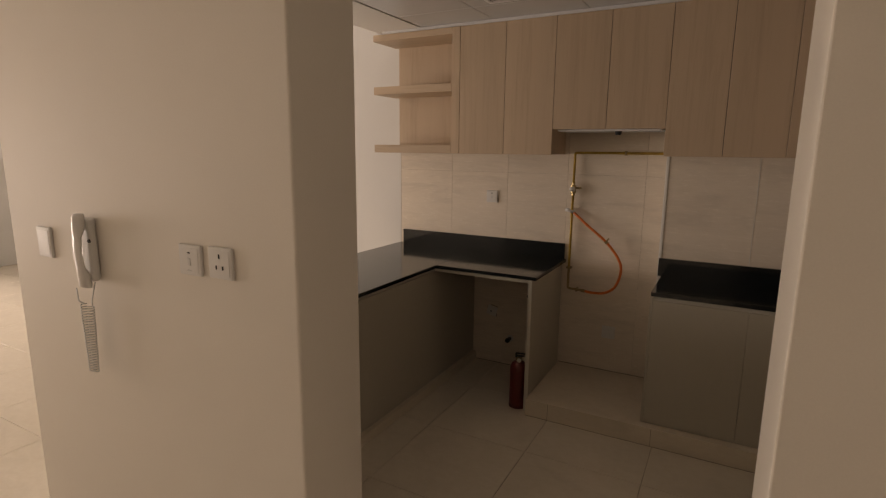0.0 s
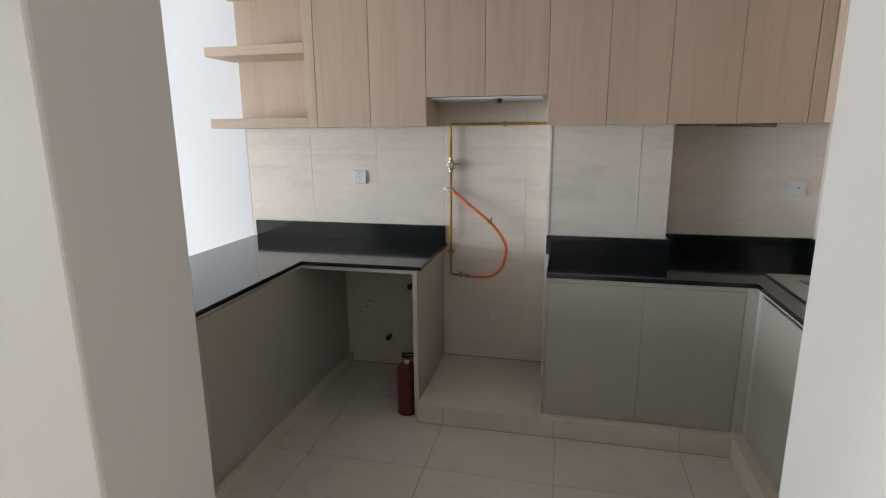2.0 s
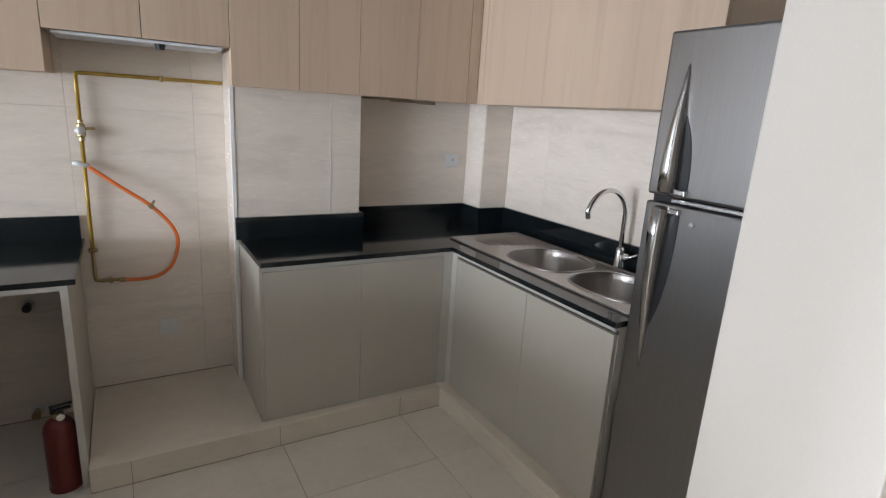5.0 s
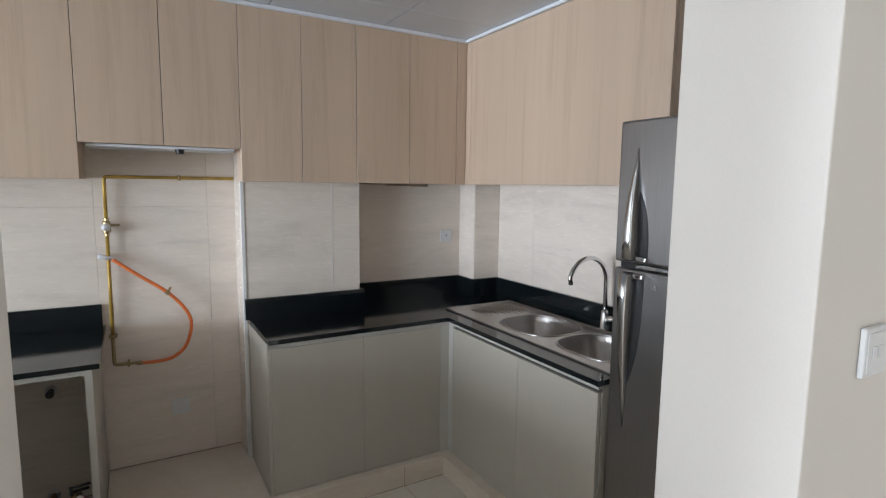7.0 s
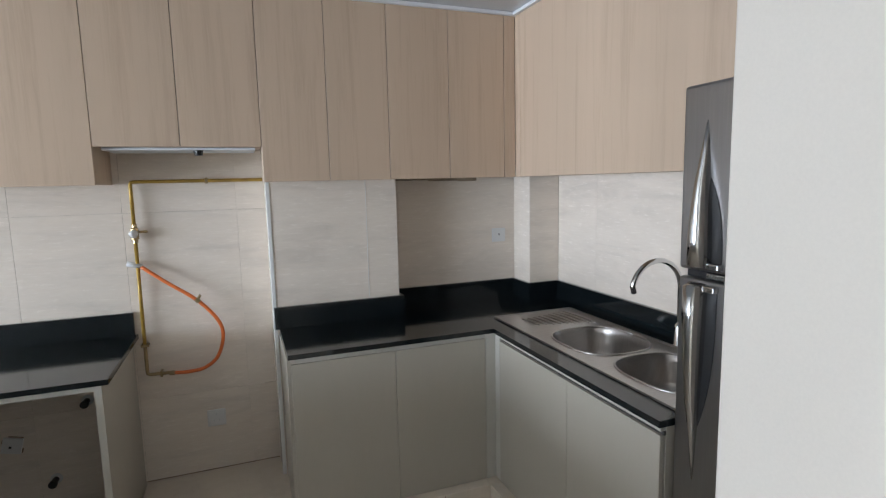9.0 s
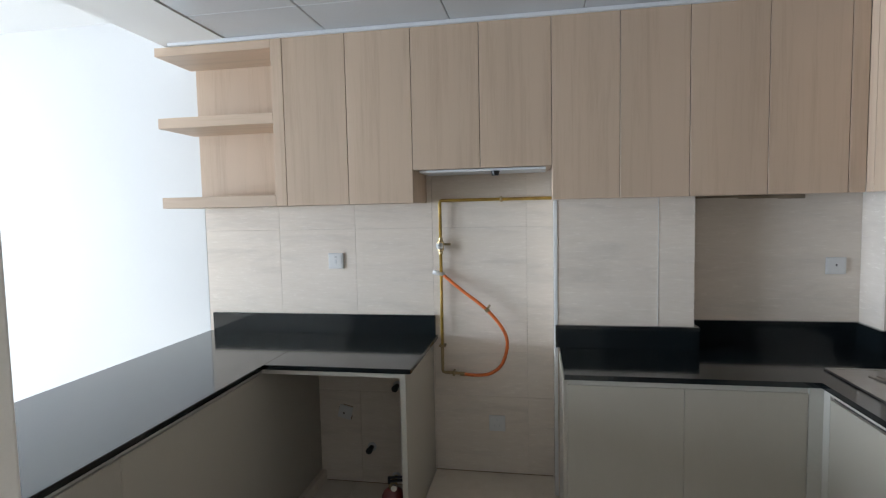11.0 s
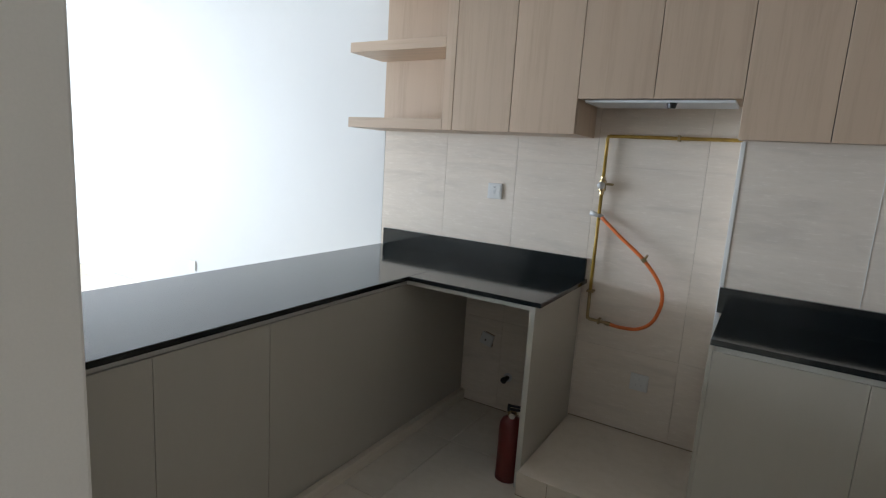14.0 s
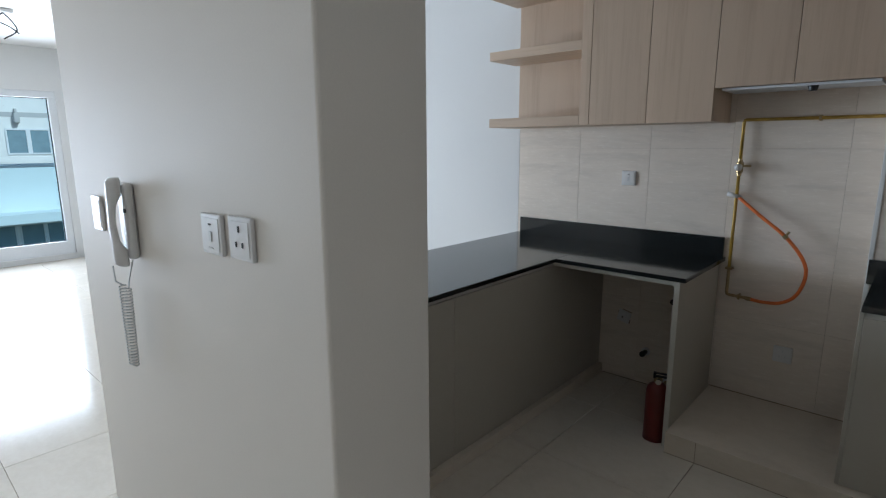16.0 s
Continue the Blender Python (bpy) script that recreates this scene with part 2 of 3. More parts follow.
# ---- structure ----
floor = solid("floor", box(XW - 0.2, 1.6, YL - 0.2, YB + 0.2, -0.15, -0.004), FLOOR_GROUT, "cream glossy square floor tiles with thin joints", "floor")
wall_north = solid("wall_north", boxes((-2.468, 0.1499, YB + 0.008, YB + 0.2, 0, HIGH + 0.1), (0.15, XR + 0.2, 3.580, YB + 0.2, 0, HIGH + 0.1)), GROUT, "beige travertine-look ceramic tiles on the kitchen wall", "wall")
wall_living = solid("wall_living_north", box(XW - 0.2, -2.470, YB, YB + 0.2, 0, HIGH + 0.1), WHITE_PAINT, "plain white painted wall of the living room", "wall")
wall_east = solid("wall_east", box(XR + 0.008, XR + 0.2, YK + 0.024, 3.578, 0, HIGH + 0.1), GROUT, "beige ceramic tiles on the wall behind the sink", "wall")
wall_pillar = solid("wall_opening_1", box(-2.50, PX, YF, YK, 0, HIGH + 0.1, 0.006), PAINT, "cream painted wall end beside the kitchen opening", "wall")
wall_jamb = solid("wall_opening_2", box(JX, 1.6, YF, YK + 0.022, 0, HIGH + 0.1, 0.004), PAINT, "cream painted wall end beside the fridge", "wall")
solid("wall_header", box(PX, JX, YF + 0.003, YK - 0.003, CEIL + 0.02, HIGH + 0.1), PAINT, "cream painted beam over the kitchen opening", "wall")
solid("wall_living_south", box(XW - 0.2, -2.502, YL - 0.2, YL, 0, HIGH + 0.1), PAINT, "cream painted south wall of the living room", "wall")
solid("wall_living_east", box(-2.50, -2.30, YL - 0.2, YS - 0.202, 0, HIGH + 0.1), PAINT, "cream painted east wall of the living room", "wall")
solid("wall_south", box(-2.498, 1.6, YS - 0.2, YS, 0, HIGH + 0.1), PAINT, "cream painted wall behind the hall", "wall")
solid("wall_hall_east", box(1.4, 1.6, YS, YF, 0, HIGH + 0.1), PAINT, "cream painted end wall of the hall", "wall")
WY0, WY1, WZ0, WZ1 = -3.15, 2.34, 0.07, 2.19
solid("wall_west", boxes((XW - 0.2, XW, WY1, YB, 0, HIGH + 0.1), (XW - 0.2, XW, YL, WY0, 0, HIGH + 0.1),
                         (XW - 0.2, XW, WY0, WY1, WZ1, HIGH + 0.1), (XW - 0.2, XW, WY0, WY1, -0.003, WZ0)), WHITE_PAINT, "white painted wall round the balcony door", "wall")
solid("ceiling_living", box(XW - 0.2, -2.452, YL - 0.2, YB + 0.2, HIGH, HIGH + 0.1), CEIL_PAINT, "plain white plaster ceiling", "ceiling")
solid("ceiling_hall", box(-2.45, 1.6, YS - 0.2, YF, HIGH - 0.08, HIGH + 0.1), CEIL_PAINT, "plain white plaster ceiling of the hall", "ceiling")
solid("ceiling_soffit", box(-2.45, -2.085, YK, YB - 0.002, CEIL - 0.004, HIGH + 0.099), CEIL_PAINT, "white plaster strip beside the ceiling panels", "ceiling")

# kitchen ceiling of enamelled panels with pressed edges
bm = box(-2.083, XR + 0.006, YK, YB + 0.006, CEIL + 0.02, CEIL + 0.1)
xs = [-2.08, -1.545, -0.93, -0.318, 0.295, 0.91, XR]
ys = [1.19, 1.72, 2.335, 2.95, YB]
for a, b in zip(xs, xs[1:]):
    for c, d in zip(ys, ys[1:]):
        box(a + 0.0015, b - 0.0015, c + 0.0015, d - 0.0015, CEIL, CEIL + 0.018, 0.004, 1, bm)
solid("ceiling_kitchen", bm, CEIL_METAL, "pale grey glossy metal ceiling panels", "ceiling")
trim_bm = boxes((-2.40, XC - 0.002, YC - 0.022, YC - 0.002, CEIL - 0.018, CEIL - 0.002),
                (XC - 0.022, XC - 0.002, 1.84, YC - 0.024, CEIL - 0.018, CEIL - 0.002))
solid("ceiling_trim", trim_bm, ALU, "white metal angle round the ceiling panels", "trim")

# chases in the tiled walls
CX0, CX1, CY = -0.450, 0.197, 3.395
solid("wall_chase_1", box(CX0 + 0.008, CX1 - 0.008, CY + 0.008, YB + 0.046, 0, CEIL + 0.01), GROUT, "tiled boxed-out chase beside the gas pipe", "wall")
DX0, DY = 0.988, 3.381
YR = 3.572           # recess between the chases
solid("wall_chase_2", box(DX0 + 0.008, XR + 0.006, DY + 0.008, 3.578, 0, CEIL + 0.01), GROUT, "tiled boxed-out chase in the corner", "wall")
solid("trim_chase", box(CX0 - 0.004, CX0 + 0.014, CY - 0.004, CY + 0.012, 0.112, CAB0 - 0.002, 0.002), TRIM, "white edge trim on the tiled chase", "trim")
solid("trim_joint", box(0.0322, 0.0348, CY - 0.0015, CY + 0.006, UP + 0.001, CAB0 - 0.002), TRIM, "white joint strip in the tiled chase", "trim")
solid("baseboard", boxes((XW, -2.472, YB - 0.014, YB, 0, 0.10), bevel=0.003), KERB_TILE, "cream tiled skirting of the living room", "baseboard")
solid("baseboard_hall", boxes((-2.50, PX, YF - 0.012, YF - 0.001, 0, 0.08), (JX, 1.4, YF - 0.012, YF - 0.001, 0, 0.08), bevel=0.003), KERB_TILE, "cream tiled skirting of the hall", "baseboard")

# raised kerb under the cooker space and the base cabinets
KZ = 0.109
solid("kerb", boxes((-1.104, 0.488, 2.900, CY + 0.02, 0, KZ), (-1.104, CX0, CY, YB, 0, KZ - 0.0005), (0.489, XR, 1.85, CY, 0, KZ), bevel=0.003), KERB_TILE, "cream tiled kerb under cabinets and cooker space", "kerb")
# one brown for joint grime, broken tile edges and the recess shade
GRIME_SHADE = mottled("brown_grime_and_shade", (0.34, 0.265, 0.185), 0.85, amount=0.35, big=9)
solid("trim_niche_joint", boxes((-1.104, CX0 - 0.008, YB - 0.004, YB - 0.0005, KZ, KZ + 0.004), (-1.104, 0.488, 2.8982, 2.8995, 0.0, 0.0025), (-1.76, -1.131, YB - 0.004, YB - 0.0005, 0, 0.004),
                                 *[(x - 0.0012, x + 0.0012, 2.8983, 2.8995, 0.003, KZ - 0.003) for x in (-0.96, -0.365, 0.25)]), GRIME_SHADE, "brown stained joint along the kerb", "trim")
# brown marks and the shade under the corner cabinet, both painted as strips
solid("trim_recess_gap", boxes((0.24, 0.50, YR - 0.005, YR - 0.0006, CAB0 - 0.007, CAB0 + 0.004), (0.44, 0.66, YR - 0.006, YR - 0.0006, CAB0 - 0.013, CAB0 + 0.003), (0.62, 0.74, YR - 0.005, YR - 0.0006, CAB0 - 0.017, CAB0 + 0.003), bevel=0.0015), GRIME_SHADE, "brown marks and painted shade above the recess tiles", "trim")
solid("kerb_peninsula", box(-2.40, -1.762, 1.176, YB - 0.002, 0, 0.062, 0.003), KERB_TILE, "low cream tiled kerb under the peninsula cabinets", "kerb")

# ---- balcony door and the view ----
def balcony_door():
    w = thing("door_1", (XW - 0.1, 0.5, 0.14), "white aluminium sliding balcony door with bluish glass", "window", kind="structure")
    f, fb = 0.085, 0.17
    part("window_frame", boxes((XW - 0.14, XW - 0.02, WY0, WY1, WZ0, WZ0 + fb), (XW - 0.14, XW - 0.02, WY0, WY1, WZ1 - f, WZ1),
                               (XW - 0.14, XW - 0.02, WY0, WY0 + f, WZ0 + fb, WZ1 - f), (XW - 0.14, XW - 0.02, WY1 - f, WY1, WZ0 + fb, WZ1 - f),
                               (XW - 0.12, XW - 0.04, 0.52, 0.60, WZ0 + fb, WZ1 - f), (XW - 0.12, XW - 0.04, -1.30, -1.22, WZ0 + fb, WZ1 - f), bevel=0.004), ALU, w)
    for a, b in ((WY0 + f, -1.30), (-1.22, 0.52), (0.60, WY1 - f)):
        p = part("pane", box(XW - 0.084, XW - 0.078, a, b, WZ0 + fb, WZ1 - f), GLASS, w)
        p.visible_shadow = False
    part("seal", boxes((XW - 0.076, XW - 0.07, WY1 - f - 0.008, WY1 - f, WZ0 + fb, WZ1 - f), (XW - 0.076, XW - 0.07, 0.60, WY1 - f, WZ1 - f - 0.008, WZ1 - f),
                       (XW - 0.076, XW - 0.07, 0.60, WY1 - f, WZ0 + fb, WZ0 + fb + 0.008)), BLACK, w)


balcony_door()
solid("ground", box(-400, -8.81, -300, 300, -9.2, -9.0), ASPHALT, "grey asphalt ground far below the balcony", "ground")
balcony = thing("balcony", (-9.5, 0.5, 0), "pale balcony slab with a tinted glass balustrade", "balcony", kind="structure")
part("slab", box(-10.3, XW - 0.205, -4.5, 4.0, -0.2, 0.02), CONCRETE, balcony)
part("handrail", tube([(-10.2, -4.5, 1.22), (-10.2, 4.0, 1.22)], 0.03), ALU, balcony)
for k in range(-2, 5):
    p = part("glass_panel", box(-10.21, -10.19, -2.48 + 1.3 * k, -1.22 + 1.3 * k, 0.06, 1.19), BALUSTRADE, balcony)
    p.visible_shadow = False


def opposite_house():
    h = thing("apartment_building", (-30, 4, -9), "white rendered apartment block across the street", "building")
    part("wall", box(-38, -30, -26, 36, -9, 4.6), FACADE, h)
    part("parapet", box(-38.1, -29.9, -26.1, 36.1, 4.6, 5.2), FACADE, h)
    part("cornice", box(-30.3, -29.99, -26, 36, 2.75, 2.95), PALE_BAND, h)
    part("ledge", box(-30.5, -29.99, -26, 36, 0.82, 1.04), FACADE, h)
    part("canopy", box(-31.0, -28.6, -26, 36, -1.75, -1.35), FACADE, h)
    lamp = part("wall_lamp", boxes((-29.99, -29.7, 5.55, 5.75, 2.5, 2.9), (-29.99, -29.8, 5.6, 5.7, 2.9, 3.1), bevel=0.03), PALE_BAND, h)
    for zz, hh, st in ((1.14, 1.12, 4), (-4.2, 2.3, 2)):
        for k in range(-6, 8 if st == 4 else 20):
            yy = 5.2 + st * k
            ww = 1.62 if st == 4 else 1.9
            w = part("window", boxes((-30.06, -29.96, yy, yy + ww, zz, zz + 0.07), (-30.06, -29.96, yy, yy + ww, zz + hh - 0.07, zz + hh),
                                     (-30.06, -29.96, yy, yy + 0.07, zz + 0.07, zz + hh - 0.07), (-30.06, -29.96, yy + ww - 0.07, yy + ww, zz + 0.07, zz + hh - 0.07),
                                     (-30.06, -29.96, yy + ww / 2 - 0.08, yy + ww / 2 + 0.08, zz + 0.07, zz + hh - 0.07)), ALU, h)
            part("pane", box(-30.04, -29.985, yy + 0.07, yy + ww - 0.07, zz + 0.07, zz + hh - 0.07), PANE_DARK, w)


opposite_house()


# ---- wall cabinets ----
def cab_door(owner, x0, x1, z0, z1, y):
    part("door", box(x0 + 0.0015, x1 - 0.0015, y, y + 0.018, z0, z1, 0.0012, 1), OAK, owner)


def wall_cabinet(x0, x1, z0, splits, label):
    c = thing("wall_cabinet", ((x0 + x1) / 2, YB, z0), label, "cabinet", "oak wall cabinets")
    back = YB - 0.002 if x1 <= CX0 + 0.01 else (CY - 0.002 if x0 < CX1 - 0.02 else YB - 0.002)
    part("body", box(x0 + 0.001, x1 - 0.001, YC + 0.022, back, z0 + 0.002, CAB1, 0.001, 1), OAK, c)
    # solid dark strip behind the doors, painted as the shade of their gaps
    part("shadow_gap", box(x0 + 0.003, x1 - 0.003, YC + 0.018, YC + 0.022, z0 + 0.004, CAB1 - 0.002), GAP_SHADE, c)
    for a, b in zip(splits, splits[1:]):
        cab_door(c, a, b, z0, CAB1, YC)
    return c


wall_cabinet(-1.784, -1.126, CAB0, (-1.784, -1.455, -1.126), "light oak laminate wall cabinet with two closed doors")
hood = wall_cabinet(-1.126, -0.463, 1.765, (-1.126, -0.797, -0.463), "shorter light oak wall cabinet over the cooker space")
part("underside_panel", box(-1.10, -0.49, YC + 0.03, YB - 0.06, 1.752, 1.764, 0.002), ALU, hood, "white metal panel under the cabinet")
part("cable_gland", tube([(-0.73, 3.32, 1.752), (-0.73, 3.32, 1.730)], [0.022, 0.016]), BLACK, hood, "black cable stub")
wall_cabinet(-0.463, 0.138, CAB0, (-0.463, -0.160, 0.138), "light oak laminate wall cabinet with two closed doors")
corner = wall_cabinet(0.138, XC, CAB0, (0.138, 0.458, 0.773), "light oak laminate corner wall cabinet with two doors")
part("filler", box(0.775, XC - 0.001, YC, YC + 0.018, CAB0, CAB1, 0.001, 1), OAK, corner)
sidecab = thing("wall_cabinet", (XC, 2.5, CAB0), "wide light oak laminate wall cabinet above the sink", "cabinet", "oak wall cabinets")
part("body", box(XC + 0.02, XR - 0.002, 1.842, YC + 0.015, CAB0 + 0.002, CAB1, 0.001, 1), OAK, sidecab)
part("filler", box(XC, XC + 0.018, YC - 0.052, YC - 0.002, CAB0, CAB1, 0.001, 1), OAK, sidecab)
part("door", box(XC, XC + 0.018, 1.842, YC - 0.055, CAB0, CAB1, 0.0012, 1), OAK, sidecab)


def open_shelves():
    s = thing("open_shelf_unit", (-2.15, YB, CAB0), "light oak open end shelves with three thick boards", "shelf")
    part("back_panel", box(-2.468, -1.80, YB - 0.022, YB - 0.002, CAB0 + 0.004, CAB1, 0.001, 1), OAK, s)
    part("stile", box(-1.846, -1.786, YC + 0.001, YB - 0.024, CAB0, CAB1, 0.0015, 1), OAK, s)
    for z0, z1 in ((CAB0, 1.664), (2.026, 2.080), (2.398, CAB1)):
        part("shelf", box(-2.497, -1.847, YC + 0.002, YB - 0.023, z0, z1, 0.0015, 1), OAK_FLAT, s)


open_shelves()


# ---- base cabinets ----
def base_cabinet_back():
    c = thing("base_cabinet", (0.03, 3.2, KZ), "greige laminate base cabinet with two handleless doors", "cabinet", "greige base cabinets")
    part("body", box(-0.415, 0.49, YD + 0.022, CY - 0.003, KZ + 0.001, 0.857), GREIGE, c)
    part("end_panel", box(-0.432, -0.417, YD + 0.002, CY - 0.003, KZ + 0.001, 0.857, 0.001, 1), GREIGE, c)
    part("top_rail", box(-0.416, 0.495, YD + 0.008, YD + 0.021, 0.816, 0.857), CARCASS, c)
    part("door", box(-0.416, 0.0425, YD, YD + 0.018, KZ + 0.002, 0.832, 0.0015, 1), GREIGE, c)
    part("door", box(0.0440, 0.4940, YD, YD + 0.018, KZ + 0.002, 0.832, 0.0015, 1), GREIGE, c)
    part("filler", box(0.4955, XD + 0.018, YD, YD + 0.018, KZ + 0.002, 0.857, 0.001, 1), CARCASS, c)


def base_cabinet_sink():
    c = thing("base_cabinet", (0.87, 2.4, KZ), "greige laminate sink cabinet with two handleless doors", "cabinet", "greige base cabinets")
    part("body", boxes((XD + 0.022, XD + 0.03, 1.855, YD - 0.002, KZ + 0.001, 0.857), (XD + 0.03, XR - 0.003, 1.855, 1.871, KZ + 0.001, 0.857),
                       (XD + 0.03, XR - 0.003, 1.871, YD - 0.002, KZ + 0.001, KZ + 0.02)), GREIGE, c)
    part("top_rail", box(XD, XD + 0.02, 1.855, YD - 0.045, 0.840, 0.857, 0.001, 1), CARCASS, c)
    # grip channel as a dark strip; its shade is put into the colour
    part("grip_channel", box(XD + 0.012, XD + 0.021, 1.855, YD - 0.05, 0.826, 0.840), GAP_SHADE, c)
    part("filler", box(XD, XD + 0.02, YD - 0.0455, YD - 0.0006, KZ + 0.002, 0.857, 0.001, 1), CARCASS, c)
    part("door", box(XD, XD + 0.018, 2.3405, YD - 0.047, KZ + 0.002, 0.826, 0.0015, 1), GREIGE, c)
    part("door", box(XD, XD + 0.018, 1.857, 2.339, KZ + 0.002, 0.826, 0.0015, 1), GREIGE, c)


def base_cabinet_peninsula():
    c = thing("base_cabinet", (-2.08, 2.4, 0.062), "greige laminate peninsula cabinets with plain doors", "cabinet", "greige base cabinets")
    part("body", box(-2.40, -1.812, 1.176, YB - 0.003, 0.063, 0.857), GREIGE, c)
    part("top_rail", box(-1.812, -1.80, 1.176, YB - 0.003, 0.812, 0.857), CARCASS, c)
    for a, b in ((1.180, 1.6735), (1.675, 2.1065), (2.108, YB - 0.004)):
        part("door", box(-1.808, -1.79, a, b, 0.064, 0.832, 0.0015, 1), GREIGE, c)


base_cabinet_back()
base_cabinet_sink()
base_cabinet_peninsula()
side = thing("appliance_panel", (-1.1, 3.28, 0), "pale greige panel beside the washing machine space", "panel")
part("board", box(-1.130, -1.107, YD - 0.004, YB - 0.003, 0.001, 0.857, 0.001, 1), GREIGE, side)
part("edge_band", box(-1.131, -1.106, YD - 0.006, YD - 0.0042, 0.001, 0.857), CARCASS, side, "pale edge band")
part("top_rail", box(-1.79, -1.131, YD + 0.004, YD + 0.02, 0.834, 0.857), CARCASS, side)

# ---- worktops ----
SX0, SX1, SY0, SY1 = 0.636, 1.075, 1.89, 3.105


def worktops():
    t0 = TOP - 0.022
    left = thing("worktop", (-1.8, 3.2, TOP), "polished black granite worktop on the peninsula", "worktop")
    for s in ((-2.47, -1.7685, 1.176, YB - 0.002), (-1.768, -1.080, 2.937, YB - 0.002)):
        part("slab", box(*s, t0, TOP, 0.002), GRANITE, left)
    part("upstand", box(-2.435, -1.092, YB - 0.022, YB - 0.0025, TOP + 0.001, UP, 0.0015, 1), GRANITE, left)
    right = thing("worktop", (0.5, 3.2, TOP), "polished black granite worktop round the sink", "worktop")
    for s in ((-0.428, XR - 0.002, 3.14, DY - 0.002), (CX1 + 0.001, DX0 - 0.002, DY - 0.0019, YR - 0.002), (-0.428, 0.65, 2.937, 3.14),
              (0.532, 0.65, 1.845, 2.937), (1.05, XR - 0.002, 1.845, 3.14), (0.65, 1.05, 1.845, 1.905)):
        part("slab", box(*s, t0, TOP), GRANITE, right)
    for s in ((-0.448, CX1 + 0.02, CY - 0.022, CY - 0.002), (CX1 + 0.002, CX1 + 0.02, CY - 0.0015, YR - 0.022), (CX1 + 0.002, DX0 - 0.002, YR - 0.0215, YR - 0.002),
              (DX0 - 0.02, DX0 - 0.002, DY - 0.022, YR - 0.022), (DX0 - 0.0015, XR - 0.002, DY - 0.022, DY - 0.002), (XR - 0.022, XR - 0.002, 1.845, DY - 0.0225)):
        part("upstand", box(*s, TOP + 0.001, UP), GRANITE, right)


worktops()


def bowl_ring(cx, cy, a, b, z, n, p=2.7):
    out = []
    for k in range(n):
        t = 2 * math.pi * k / n
        c, s = math.cos(t), math.sin(t)
        out.append(Vector((cx + a * math.copysign(abs(c) ** (2 / p), c), cy + b * math.copysign(abs(s) ** (2 / p), s), z)))
    return out


def sink():
    s = thing("sink", (0.86, 2.5, TOP), "brushed steel double-bowl sink with ribbed drainer", "sink")
    z = TOP + 0.006
    n = 48
    # plate: strips round two bowl openings and a plain drainer field
    bowls = [(0.862, 2.560, 0.182, 0.203), (0.862, 2.125, 0.182, 0.203)]
    bm = bmesh.new()
    cuts = [(2.342, 2.785), (SY0, 2.342)]
    for (cx, cy, a, b), (y0, y1) in zip(bowls, cuts):
        inner = [bm.verts.new(v) for v in bowl_ring(cx, cy, a, b, z, n)]
        outer = []
        for k in range(n):
            t = 2 * math.pi * k / n
            d = Vector((math.cos(t) * a, math.sin(t) * b))
            kx = ((SX1 - cx) if d.x > 0 else (cx - SX0)) / max(1e-6, abs(d.x))
            ky = ((y1 - cy) if d.y > 0 else (cy - y0)) / max(1e-6, abs(d.y))
            f = min(kx, ky)
            outer.append(bm.verts.new((cx + d.x * f, cy + d.y * f, z)))
        for k in range(n):
            p, q = outer[k], outer[(k + 1) % n]
            bm.faces.new((inner[k], p, q, inner[(k + 1) % n]))
            if abs(p.co.x - q.co.x) > 1e-4 and abs(p.co.y - q.co.y) > 1e-4:
                c = bm.verts.new((SX0 if min(p.co.x, q.co.x) < SX0 + 1e-4 else SX1, y0 if min(p.co.y, q.co.y) < y0 + 1e-4 else y1, z))
                bm.faces.new((p, c, q))
    vs = [bm.verts.new(c) for c in ((SX0, 2.785, z), (SX1, 2.785, z), (SX1, SY1, z), (SX0, SY1, z))]
    bm.faces.new(vs)
    part("plate", bm, STEEL, s)
    part("rim", boxes((SX0 - 0.012, SX0 + 0.004, SY0, SY1, TOP + 0.0005, z + 0.003), (SX1 - 0.004, SX1 + 0.012, SY0, SY1, TOP + 0.0005, z + 0.003),
                      (SX0 - 0.012, SX1 + 0.012, SY1 + 0.0002, SY1 + 0.014, TOP + 0.0005, z + 0.003), (SX0 - 0.012, SX1 + 0.012, SY0 - 0.014, SY0 - 0.0002, TOP + 0.0005, z + 0.003), bevel=0.0012), STEEL, s)
    for cx, cy, a, b in bowls:
        bm = bmesh.new()
        rings = []
        for k, dz in ((1.0, 0.0), (0.985, -0.006), (0.96, -0.03), (0.93, -0.11), (0.86, -0.145), (0.7, -0.158), (0.15, -0.165)):
            rings.append([bm.verts.new(v) for v in bowl_ring(cx, cy, a * k, b * k, z + dz, n)])
        for r0, r1 in zip(rings, rings[1:]):
            for k in range(n):
                bm.faces.new((r0[k], r0[(k + 1) % n], r1[(k + 1) % n], r1[k]))
        bm.faces.new(rings[-1])
        bowl = part("bowl", bm, STEEL, s, smooth=True)
        part("bowl_lip", tube(bowl_ring(cx, cy, a, b, z + 0.001, n) + [bowl_ring(cx, cy, a, b, z + 0.001, n)[0]], 0.005, 8), STEEL, bowl, smooth=True)
        part("drain", lathe([(0.044, z - 0.164), (0.044, z - 0.160), (0.03, z - 0.162)], cx, cy), CHROME, bowl, smooth=False)
    for k in range(9):
        x = SX1 - 0.05 - 0.034 * k
        y0 = 2.80 + 0.010 * k
        part("drainer_rib", tube(spline([(x, y0, z - 0.002), (x - 0.01, 2.94, z + 0.004), (x - 0.02, 3.06 - 0.006 * k, z - 0.002)], 5), 0.0065, 8), STEEL, s, smooth=True)


sink()


